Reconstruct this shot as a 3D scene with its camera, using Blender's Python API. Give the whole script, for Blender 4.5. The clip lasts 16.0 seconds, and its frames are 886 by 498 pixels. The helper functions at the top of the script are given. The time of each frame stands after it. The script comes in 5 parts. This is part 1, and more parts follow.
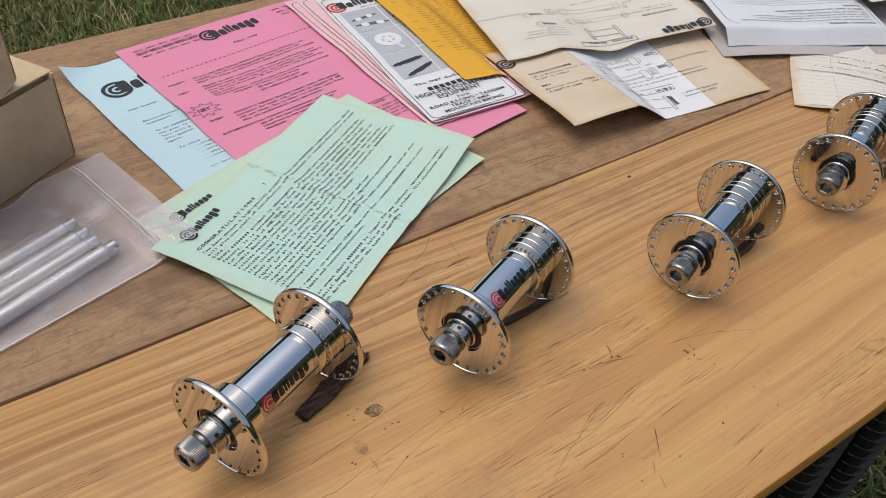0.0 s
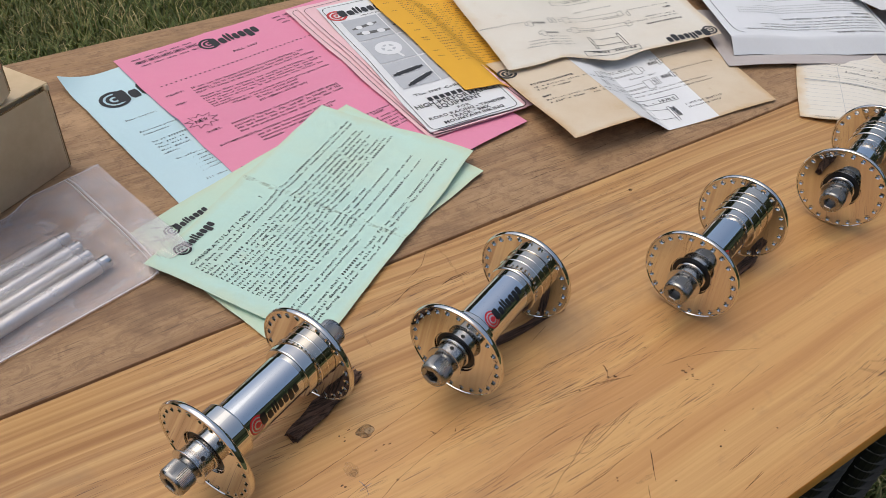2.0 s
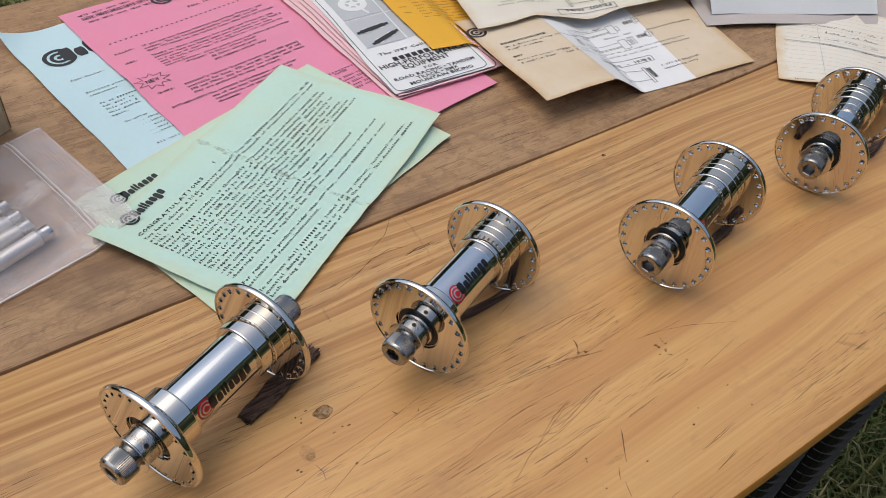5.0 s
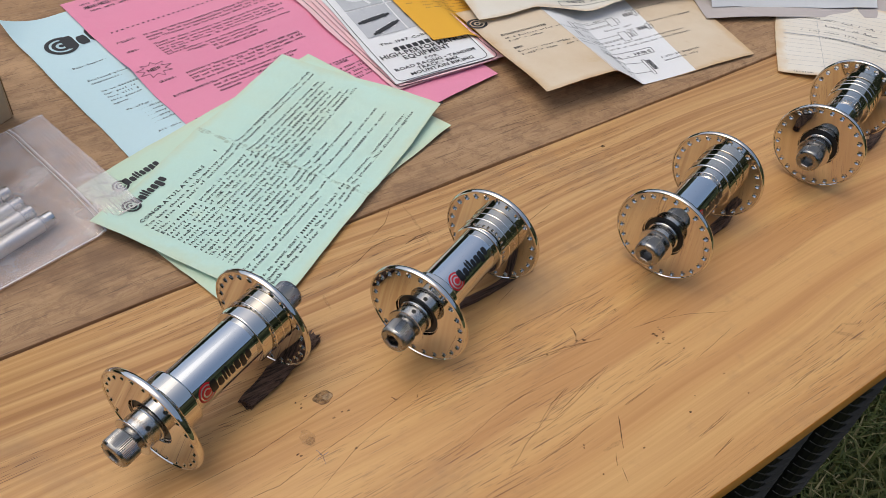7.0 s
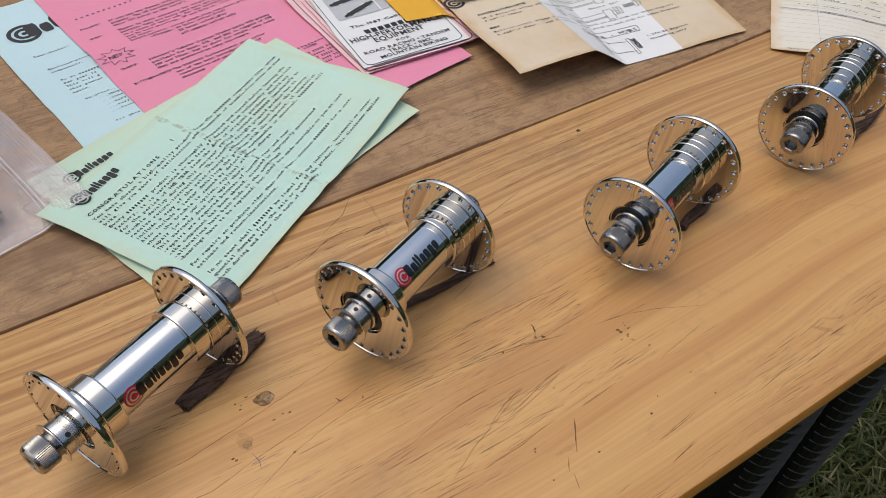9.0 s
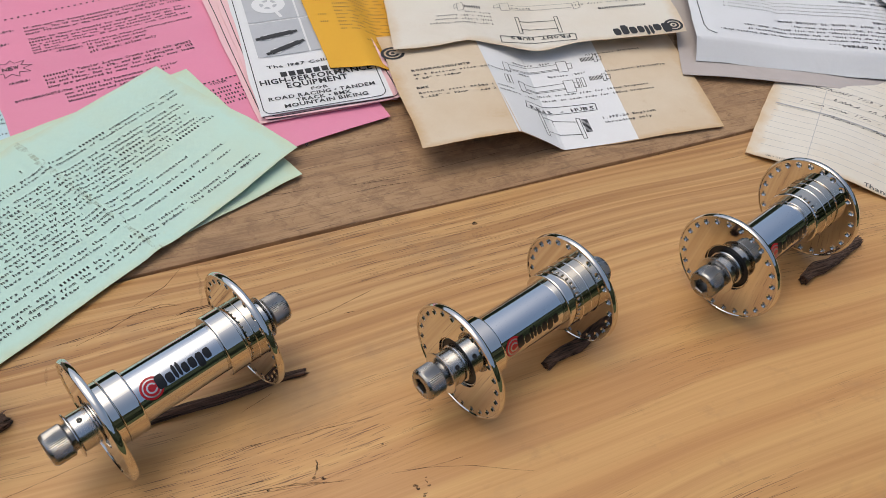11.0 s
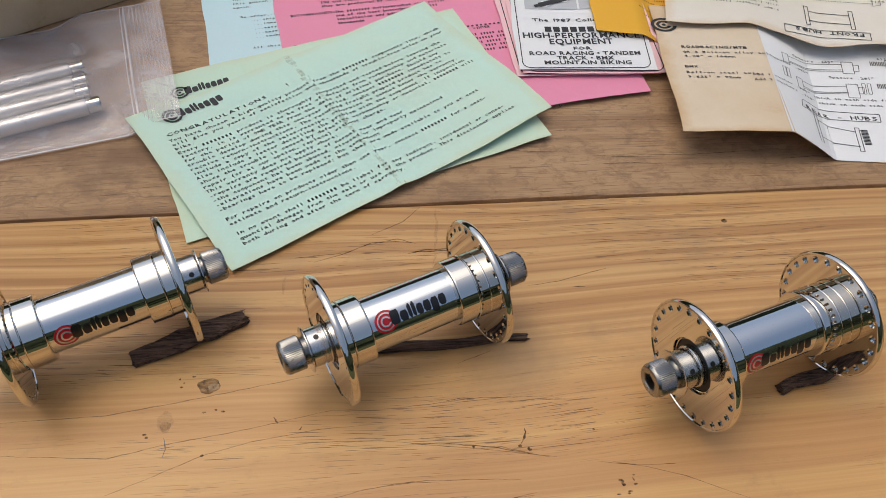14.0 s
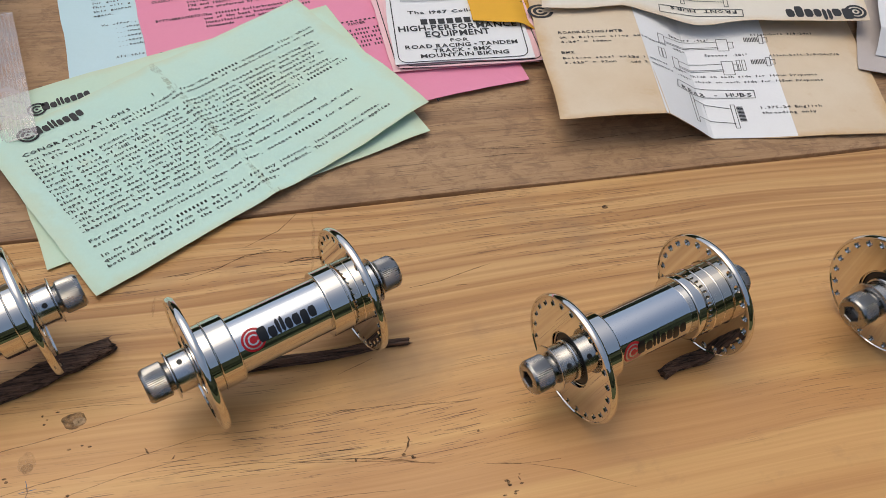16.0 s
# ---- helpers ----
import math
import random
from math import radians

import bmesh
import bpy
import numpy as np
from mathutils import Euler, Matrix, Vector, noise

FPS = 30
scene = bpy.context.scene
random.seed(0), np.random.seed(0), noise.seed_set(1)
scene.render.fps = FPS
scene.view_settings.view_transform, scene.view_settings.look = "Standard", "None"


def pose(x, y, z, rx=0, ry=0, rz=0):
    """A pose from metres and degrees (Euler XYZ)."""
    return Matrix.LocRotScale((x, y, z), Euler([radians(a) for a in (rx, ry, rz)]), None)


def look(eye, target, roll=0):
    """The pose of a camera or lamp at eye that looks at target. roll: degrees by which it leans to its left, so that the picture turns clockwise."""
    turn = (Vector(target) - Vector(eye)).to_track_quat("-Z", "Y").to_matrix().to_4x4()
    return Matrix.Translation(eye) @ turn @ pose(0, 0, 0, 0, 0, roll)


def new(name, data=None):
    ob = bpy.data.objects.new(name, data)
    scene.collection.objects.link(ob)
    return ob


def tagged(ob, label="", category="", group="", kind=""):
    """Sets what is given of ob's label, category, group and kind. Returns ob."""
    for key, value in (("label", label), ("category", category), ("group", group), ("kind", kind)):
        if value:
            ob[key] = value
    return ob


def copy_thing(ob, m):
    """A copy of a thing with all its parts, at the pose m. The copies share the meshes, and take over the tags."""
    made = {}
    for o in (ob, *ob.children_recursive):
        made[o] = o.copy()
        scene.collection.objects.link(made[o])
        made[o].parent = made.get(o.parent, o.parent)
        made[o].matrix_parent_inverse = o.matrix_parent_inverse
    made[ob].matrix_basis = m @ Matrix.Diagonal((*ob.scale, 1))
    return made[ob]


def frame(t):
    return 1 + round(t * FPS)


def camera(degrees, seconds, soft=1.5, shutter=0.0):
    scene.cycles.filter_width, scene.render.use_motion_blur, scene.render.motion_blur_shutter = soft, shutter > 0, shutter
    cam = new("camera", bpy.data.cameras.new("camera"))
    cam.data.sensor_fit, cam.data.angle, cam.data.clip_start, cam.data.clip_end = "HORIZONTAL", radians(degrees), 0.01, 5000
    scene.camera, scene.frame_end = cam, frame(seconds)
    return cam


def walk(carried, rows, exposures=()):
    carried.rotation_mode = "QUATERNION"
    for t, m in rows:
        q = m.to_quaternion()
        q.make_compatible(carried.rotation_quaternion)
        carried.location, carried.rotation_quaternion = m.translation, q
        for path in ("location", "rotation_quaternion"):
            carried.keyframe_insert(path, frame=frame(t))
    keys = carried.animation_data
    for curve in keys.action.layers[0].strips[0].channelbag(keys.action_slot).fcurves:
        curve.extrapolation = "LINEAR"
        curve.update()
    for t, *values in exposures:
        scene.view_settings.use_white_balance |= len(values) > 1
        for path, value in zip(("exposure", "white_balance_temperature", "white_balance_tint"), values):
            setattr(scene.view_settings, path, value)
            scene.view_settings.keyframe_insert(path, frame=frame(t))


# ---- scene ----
cam = camera(56.1, 16.0, 0.85)
PATH = [
    (0, (-0.134, -0.227, 1.108), (0.75, 0.954, -0.242), 4.9),
    (0.5, (-0.134, -0.226, 1.115), (0.743, 0.96, -0.235), 5.0),
    (1, (-0.128, -0.216, 1.112), (0.744, 0.98, -0.233), 4.8),
    (1.5, (-0.126, -0.215, 1.112), (0.744, 0.981, -0.234), 4.8),
    (2, (-0.12, -0.222, 1.112), (0.741, 0.971, -0.242), 4.5),
    (2.5, (-0.119, -0.215, 1.106), (0.74, 0.962, -0.264), 4.5),
    (3, (-0.124, -0.21, 1.103), (0.734, 0.948, -0.285), 4.7),
    (3.5, (-0.111, -0.21, 1.1), (0.755, 0.926, -0.3), 5.1),
    (4, (-0.102, -0.208, 1.1), (0.771, 0.909, -0.311), 5.6),
    (6.5, (-0.104, -0.21, 1.099), (0.773, 0.889, -0.324), 6.7),
    (7, (-0.105, -0.212, 1.099), (0.77, 0.883, -0.327), 6.7),
    (7.5, (-0.105, -0.213, 1.098), (0.772, 0.882, -0.328), 6.7),
    (8, (-0.103, -0.211, 1.097), (0.762, 0.879, -0.339), 6.2),
    (8.5, (-0.095, -0.213, 1.094), (0.746, 0.876, -0.357), 5.5),
    (9, (-0.06, -0.219, 1.092), (0.737, 0.886, -0.372), 4.3),
    (9.5, (0.021, -0.236, 1.078), (0.774, 0.892, -0.391), 3.5),
    (9.7, (0.048, -0.253, 1.084), (0.785, 0.884, -0.387), 3.3),
    (10.1, (0.085, -0.256, 1.082), (0.749, 0.844, -0.317), 3.32),
    (10.5, (0.101, -0.24, 1.084), (0.717, 0.887, -0.316), 4.04),
    (11.0, (0.105, -0.208, 1.087), (0.651, 0.953, -0.315), 5.32),
    (11.4, (0.104, -0.185, 1.088), (0.597, 0.994, -0.318), 6.19),
    (11.8, (0.108, -0.174, 1.086), (0.582, 1.071, -0.405), 6.5),
    (12, (0.126, -0.172, 1.077), (0.528, 1.063, -0.444), 6.3),
    (12.5, (0.121, -0.191, 1.085), (0.402, 1.041, -0.465), 5.1),
    (13, (0.088, -0.19, 1.088), (0.308, 1.054, -0.463), 4.7),
    (13.5, (0.072, -0.19, 1.082), (0.245, 1.057, -0.472), 3.9),
    (14, (0.075, -0.189, 1.079), (0.24, 1.05, -0.482), 3.7),
    (14.5, (0.07, -0.19, 1.077), (0.249, 1.036, -0.494), 3.7),
    (15, (0.087, -0.188, 1.072), (0.309, 1.023, -0.504), 4.1),
    (15.5, (0.102, -0.182, 1.076), (0.376, 1.019, -0.499), 4.7),
    (16, (0.105, -0.181, 1.077), (0.419, 1.016, -0.494), 5.2),
]
walk(cam, [(t, look(eye, target, roll)) for t, eye, target, roll in PATH],
     [(0.0, 0.05, 6400, 5), (9.7, 0.03, 6450, 5), (11.8, -0.04, 6500, 5), (16.0, -0.04, 6550, 5)])

# ---- world and light: late overcast daylight ----
world = bpy.data.worlds.new("world")
scene.world = world
world.use_nodes = True
wn = world.node_tree
sky = wn.nodes.new("ShaderNodeTexSky")
sky.sky_type, sky.sun_disc = "NISHITA", False
sky.sun_elevation, sky.sun_rotation = radians(72), radians(-43)
sky.air_density, sky.dust_density, sky.ozone_density = 1.0, 5.0, 0.7
wn.links.new(sky.outputs[0], wn.nodes["Background"].inputs[0])
wn.nodes["Background"].inputs[1].default_value = 0.15
sun = new("sun", bpy.data.lights.new("sun", "SUN"))
sun.data.energy, sun.data.angle, sun.data.color = 0.24, radians(60), (1.0, 0.93, 0.82)
sun.matrix_world = look((-0.072, 0.288, 1.75), (0.15, 0.05, 0.75))

TOP = 0.75          # height of the table top


# ---- materials ----
def material(name, rough=0.6, metal=0.0, colour=(0.5, 0.5, 0.5)):
    m = bpy.data.materials.new(name)
    m.use_nodes = True
    b = m.node_tree.nodes["Principled BSDF"]
    b.inputs["Base Color"].default_value = (*colour, 1)
    b.inputs["Roughness"].default_value, b.inputs["Metallic"].default_value = rough, metal
    return m, m.node_tree, b


def node(tree, kind, **inputs):
    n = tree.nodes.new(kind)
    for k, v in inputs.items():
        key = int(k[1:]) if k[0] == "i" and k[1:].isdigit() else k.replace("_", " ")
        n.inputs[key].default_value = v
    return n


def coords(tree, scale=(1, 1, 1), space="Object", turn=0.0):
    c = tree.nodes.new("ShaderNodeTexCoord")
    m = node(tree, "ShaderNodeMapping", Scale=scale, Rotation=(0, 0, turn))
    tree.links.new(c.outputs[space], m.inputs["Vector"])
    return m.outputs[0]


def noise_at(tree, vec, scale, detail=4.0, rough=0.55, distort=0.0):
    n = node(tree, "ShaderNodeTexNoise", Scale=scale, Detail=detail, Roughness=rough, Distortion=distort)
    tree.links.new(vec, n.inputs["Vector"])
    return n.outputs["Fac"]


def ramp(tree, fac, *stops):
    r = tree.nodes.new("ShaderNodeValToRGB")
    els = r.color_ramp.elements
    while len(els) < len(stops):
        els.new(0.5)
    for e, (p, c) in zip(els, stops):
        e.position = p
        e.color = (*c, 1) if len(c) == 3 else c
    tree.links.new(fac, r.inputs[0])
    return r.outputs[0]


def grey(v):
    return (v, v, v)


def mix(tree, fac, a, b, blend="MIX"):
    n = tree.nodes.new("ShaderNodeMix")
    n.data_type, n.blend_type = "RGBA", blend
    for sock, v in ((n.inputs[0], fac), (n.inputs[6], a), (n.inputs[7], b)):
        if isinstance(v, (int, float)):
            sock.default_value = v
        elif isinstance(v, tuple):
            sock.default_value = (*v, 1)
        else:
            tree.links.new(v, sock)
    return n.outputs[2]


def bump(tree, bsdf, height, strength, distance):
    b = node(tree, "ShaderNodeBump", Strength=strength, Distance=distance)
    tree.links.new(height, b.inputs["Height"])
    tree.links.new(b.outputs[0], bsdf.inputs["Normal"])


def bent_grain(t, amount):
    """Plan coordinates whose y wanders slowly along the board, so that the grain runs in long bends."""
    sep, comb = t.nodes.new("ShaderNodeSeparateXYZ"), t.nodes.new("ShaderNodeCombineXYZ")
    t.links.new(coords(t), sep.inputs[0])
    bend = noise_at(t, coords(t, (2.2, 6, 6)), 1.0, 2, 0.5)
    add = node(t, "ShaderNodeMath")
    add.operation = "MULTIPLY_ADD"
    t.links.new(bend, add.inputs[0])
    add.inputs[1].default_value = amount
    t.links.new(sep.outputs[1], add.inputs[2])
    t.links.new(sep.outputs[0], comb.inputs[0])
    t.links.new(add.outputs[0], comb.inputs[1])
    return comb.outputs[0], sep.outputs[1]


def stretched(t, vec, scale):
    m = node(t, "ShaderNodeMapping", Scale=scale)
    t.links.new(vec, m.inputs["Vector"])
    return m.outputs[0]


def pine_material():
    m, t, b = material("varnished_pine", 0.42)
    grain, across = bent_grain(t, 0.05)
    # close growth rings on the side that was near the bark, broad flat-sawn figure on the other
    rings = noise_at(t, stretched(t, grain, (0.9, 98, 1)), 1.0, 2, 0.5, 0.15)
    close = ramp(t, rings, (0.36, (0.32, 0.146, 0.044)), (0.43, (0.47, 0.250, 0.088)), (0.51, (0.58, 0.350, 0.140)), (0.58, (0.35, 0.166, 0.052)), (0.64, (0.45, 0.240, 0.086)), (0.72, (0.55, 0.318, 0.124)))
    broad = noise_at(t, stretched(t, grain, (0.8, 24, 1)), 1.0, 3, 0.5, 0.35)
    flat = ramp(t, broad, (0.34, (0.47, 0.218, 0.066)), (0.46, (0.62, 0.332, 0.112)), (0.55, (0.67, 0.386, 0.138)), (0.64, (0.51, 0.250, 0.082)), (0.74, (0.63, 0.344, 0.119)))
    side = node(t, "ShaderNodeMapRange", i1=-0.035, i2=0.055)
    t.links.new(across, side.inputs[0])
    col = mix(t, side.outputs[0], flat, close)
    fine = noise_at(t, stretched(t, grain, (6, 520, 1)), 1.0, 4, 0.6, 0.2)
    col = mix(t, 0.22, col, ramp(t, fine, (0.32, (0.36, 0.17, 0.058)), (0.66, (0.70, 0.43, 0.20))))
    # short dark pores along the grain, in drifts
    where = noise_at(t, coords(t, (7, 34, 34)), 1.0, 3, 0.55)
    for length, thin, edge, dark in ((34, 1500, 0.655, 0.85), (75, 2100, 0.66, 0.7)):
        pores = noise_at(t, stretched(t, grain, (length, thin, 1)), 1.0, 1, 0.4, 0.15)
        both = node(t, "ShaderNodeMath")
        both.operation = "MULTIPLY"
        t.links.new(ramp(t, pores, (edge, grey(0)), (edge + 0.02, grey(dark))), both.inputs[0])
        t.links.new(ramp(t, where, (0.48, grey(0.0)), (0.62, grey(1))), both.inputs[1])
        col = mix(t, both.outputs[0], col, (0.11, 0.048, 0.02))
    # grime and rubbed patches
    grime = noise_at(t, coords(t, (11, 17, 17)), 1.0, 5, 0.65)
    col = mix(t, ramp(t, grime, (0.56, grey(0)), (0.74, grey(0.42))), col, (0.24, 0.155, 0.095))
    blotch = noise_at(t, coords(t, (60, 90, 90)), 1.0, 4, 0.7)
    col = mix(t, ramp(t, blotch, (0.58, grey(0)), (0.74, grey(0.22))), col, (0.30, 0.165, 0.08))
    t.links.new(col, b.inputs["Base Color"])
    t.links.new(ramp(t, grime, (0.3, grey(0.38)), (0.7, grey(0.55))), b.inputs["Roughness"])
    bump(t, b, fine, 0.15, 0.0006)
    return m


def old_board_material():
    m, t, b = material("weathered_brown_board", 0.66)
    grain, across = bent_grain(t, 0.06)
    bands = noise_at(t, stretched(t, grain, (2.2, 46, 1)), 1.0, 5, 0.62, 0.8)
    fine = noise_at(t, stretched(t, grain, (12, 330, 1)), 1.0, 4, 0.65, 0.3)
    col = ramp(t, bands, (0.34, (0.23, 0.114, 0.046)), (0.46, (0.36, 0.201, 0.088)), (0.56, (0.455, 0.271, 0.126)), (0.68, (0.295, 0.155, 0.065)))
    col = mix(t, 0.35, col, ramp(t, fine, (0.3, (0.20, 0.115, 0.062)), (0.7, (0.46, 0.305, 0.185))))
    # pale rubbed patches, brown stains, small dark flecks across the grain
    pale = noise_at(t, coords(t, (5, 11, 11)), 1.0, 5, 0.65)
    col = mix(t, ramp(t, pale, (0.50, grey(0)), (0.68, grey(0.55))), col, (0.515, 0.335, 0.185))
    stain = noise_at(t, coords(t, (9, 16, 16)), 1.0, 6, 0.7)
    col = mix(t, ramp(t, stain, (0.54, grey(0)), (0.68, grey(0.6))), col, (0.165, 0.092, 0.048))
    mott = noise_at(t, coords(t, (85, 130, 130)), 1.0, 5, 0.75, 0.6)
    col = mix(t, ramp(t, mott, (0.48, grey(0)), (0.62, grey(0.6))), col, (0.215, 0.118, 0.06))
    pores = noise_at(t, stretched(t, grain, (40, 1000, 1)), 1.0, 2, 0.5, 0.3)
    col = mix(t, ramp(t, pores, (0.60, grey(0)), (0.70, grey(0.6))), col, (0.085, 0.05, 0.03))
    t.links.new(col, b.inputs["Base Color"])
    bump(t, b, fine, 0.5, 0.001)
    return m


def paper_material(name, colour, aged, wear=0.3, rough=0.75, rim=0.0):
    m, t, b = material(name, rough, 0.0, colour)
    big = noise_at(t, coords(t, (14, 14, 14)), 1.0, 5, 0.6)
    fibre = noise_at(t, coords(t, (700, 700, 700)), 1.0, 2, 0.5)
    spots = noise_at(t, coords(t, (45, 45, 45)), 1.0, 5, 0.7)
    col = mix(t, ramp(t, big, (0.42, grey(0)), (0.68, grey(wear))), colour, aged)
    col = mix(t, ramp(t, spots, (0.62, grey(0)), (0.75, grey(wear * 1.2))), col, aged)
    if rim:
        # a browned margin along the sheet's own edges, uneven
        sep = t.nodes.new("ShaderNodeSeparateXYZ")
        t.links.new(t.nodes.new("ShaderNodeUVMap").outputs[0], sep.inputs[0])
        near = None
        for k in (0, 1):
            away = node(t, "ShaderNodeMath")
            away.operation = "PINGPONG"
            t.links.new(sep.outputs[k], away.inputs[0])
            away.inputs[1].default_value = 0.5
            if near is None:
                near = away.outputs[0]
            else:
                least = node(t, "ShaderNodeMath")
                least.operation = "MINIMUM"
                t.links.new(near, least.inputs[0])
                t.links.new(away.outputs[0], least.inputs[1])
                near = least.outputs[0]
        uneven = node(t, "ShaderNodeMath")
        uneven.operation = "MULTIPLY_ADD"
        t.links.new(spots, uneven.inputs[0])
        uneven.inputs[1].default_value = 0.09
        t.links.new(near, uneven.inputs[2])
        col = mix(t, ramp(t, uneven.outputs[0], (0.040, grey(rim)), (0.085, grey(0))), col, tuple(c * k for c, k in zip(aged, (0.98, 0.86, 0.68))))
    col = mix(t, ramp(t, fibre, (0.3, grey(0.06)), (0.7, grey(0))), col, tuple(c * 0.7 for c in colour))
    t.links.new(col, b.inputs["Base Color"])
    wave = noise_at(t, coords(t, (26, 26, 26)), 1.0, 3, 0.5, 0.8)
    bump(t, b, wave, 0.45, 0.0022)
    b.inputs["Specular IOR Level"].default_value = 0.25
    return m


def metal_material(name, colour, rough, grain=0.0):
    m, t, b = material(name, rough, 1.0, colour)
    n = noise_at(t, coords(t, (90, 240, 240)), 1.0, 3, 0.6)
    t.links.new(ramp(t, n, (0.3, grey(rough * 0.75)), (0.75, grey(rough * 1.5 + 0.02))), b.inputs["Roughness"])
    if grain:
        lines = noise_at(t, coords(t, (2500, 60, 60)), 1.0, 2, 0.5)
        bump(t, b, lines, grain, 0.0001)
    return m


PINE, BOARD = pine_material(), old_board_material()
# front edge: warm light painted in as extra red, against the lawn's green bounce
PINE_EDGE = paper_material("reddened_pine_edge", (0.80, 0.33, 0.065), (0.56, 0.21, 0.04), 0.5, 0.6)
NICKEL = metal_material("polished_nickel", (0.72, 0.69, 0.645), 0.028)
TUBE = metal_material("polished_alloy_tube", (0.70, 0.71, 0.72), 0.06, 0.03)
STEEL = metal_material("grey_steel", (0.34, 0.33, 0.318), 0.25, 0.1)
BRIGHT_STEEL = metal_material("turned_steel", (0.62, 0.61, 0.60), 0.16, 0.1)
ALLOY_ROD = metal_material("dull_alloy", (0.74, 0.74, 0.74), 0.40, 0.3)
SEAL = material("black_rubber_seal", 0.45, 0, (0.012, 0.012, 0.012))[0]
INK = material("black_ink", 0.6, 0, (0.022, 0.022, 0.024))[0]
FAINT = material("grey_ink", 0.7, 0, (0.13, 0.125, 0.12))[0]
RULE = material("pale_rule_ink", 0.7, 0, (0.44, 0.44, 0.45))[0]
DECAL_BLACK = material("black_decal", 0.3, 0, (0.010, 0.010, 0.011))[0]
DECAL_RED = material("red_decal", 0.3, 0, (0.42, 0.012, 0.02))[0]
PRINT_RED = material("red_ink", 0.6, 0, (0.55, 0.05, 0.05))[0]
DECAL_PALE = material("silver_decal", 0.25, 0.7, (0.75, 0.72, 0.70))[0]
AGED_GREEN = paper_material("aged_green_paper", (0.56, 0.74, 0.60), (0.64, 0.70, 0.52), 0.3, rim=0.4)
GREEN_PAPER = paper_material("pale_green_paper", (0.54, 0.75, 0.655), (0.64, 0.70, 0.50), 0.35, rim=0.4)
BLUE_PAPER = paper_material("pale_blue_paper", (0.56, 0.75, 0.80), (0.58, 0.70, 0.70), 0.2)
PINK_PAPER = paper_material("pink_paper", (0.80, 0.285, 0.42), (0.76, 0.34, 0.43), 0.3)
PALE_PINK = paper_material("pale_pink_paper", (0.85, 0.55, 0.58), (0.80, 0.58, 0.50), 0.3)
WHITE_PAPER = paper_material("white_paper", (0.80, 0.80, 0.80), (0.76, 0.73, 0.68), 0.2)
YELLOW_PAPER = paper_material("golden_paper", (0.80, 0.43, 0.045), (0.70, 0.37, 0.05), 0.3)
TAN_PAPER = paper_material("tanned_paper", (0.70, 0.585, 0.44), (0.60, 0.44, 0.27), 0.55, rim=0.8)
CREAM_PAPER = paper_material("cream_paper", (0.76, 0.71, 0.62), (0.66, 0.55, 0.41), 0.3, rim=0.6)
GREY_PAPER = paper_material("grey_white_paper", (0.66, 0.65, 0.66), (0.55, 0.52, 0.52), 0.3)
# the shadow on the lower leaflet is put into this darker paper colour
LEAF_SHADED = paper_material("shadow_toned_paper", (0.50, 0.45, 0.43), (0.42, 0.36, 0.33), 0.4)
LEAF_WHITE = paper_material("cool_white_paper", (0.74, 0.75, 0.77), (0.68, 0.67, 0.66), 0.3)
LINED_PAPER = paper_material("yellowed_lined_paper", (0.78, 0.73, 0.64), (0.68, 0.55, 0.38), 0.3, rim=0.8)
CARD = paper_material("old_cream_cardboard", (0.74, 0.59, 0.39), (0.50, 0.35, 0.19), 0.7, 0.75)
PHOTO = paper_material("halftone_grey", (0.52, 0.53, 0.55), (0.40, 0.41, 0.43), 0.4)


# ---- mesh helpers ----
def mesh_of(name, verts, faces, mat, smooth=None):
    me = bpy.data.meshes.new(name)
    me.from_pydata([tuple(v) for v in verts], [], faces)
    bm = bmesh.new()
    bm.from_mesh(me)
    bmesh.ops.recalc_face_normals(bm, faces=bm.faces)
    bm.to_mesh(me)
    bm.free()
    if smooth is not None:
        me.shade_smooth()
        me.set_sharp_from_angle(angle=radians(smooth))
    me.materials.append(mat)
    return me


def part(name, mesh, parent=None, label="", at=None):
    ob = new(name, mesh)
    if parent:
        ob.parent = parent
    if at is not None:
        ob.matrix_basis = at
    if label:
        tagged(ob, label)
    return ob


def thing(name, label, category, at=None, group="", kind=""):
    ob = new(name)
    ob.empty_display_size = 0.02
    if at is not None:
        ob.matrix_basis = at
    return tagged(ob, label, category, group, kind)


def box_mesh(name, size, mat, bevel=0.001, segs=2):
    bm = bmesh.new()
    bmesh.ops.create_cube(bm, size=1.0)
    bmesh.ops.scale(bm, verts=bm.verts, vec=size)
    bmesh.ops.bevel(bm, geom=bm.edges[:], offset=bevel, segments=segs, affect="EDGES", profile=0.5)
    me = bpy.data.meshes.new(name)
    bm.to_mesh(me)
    bm.free()
    me.materials.append(mat)
    return me


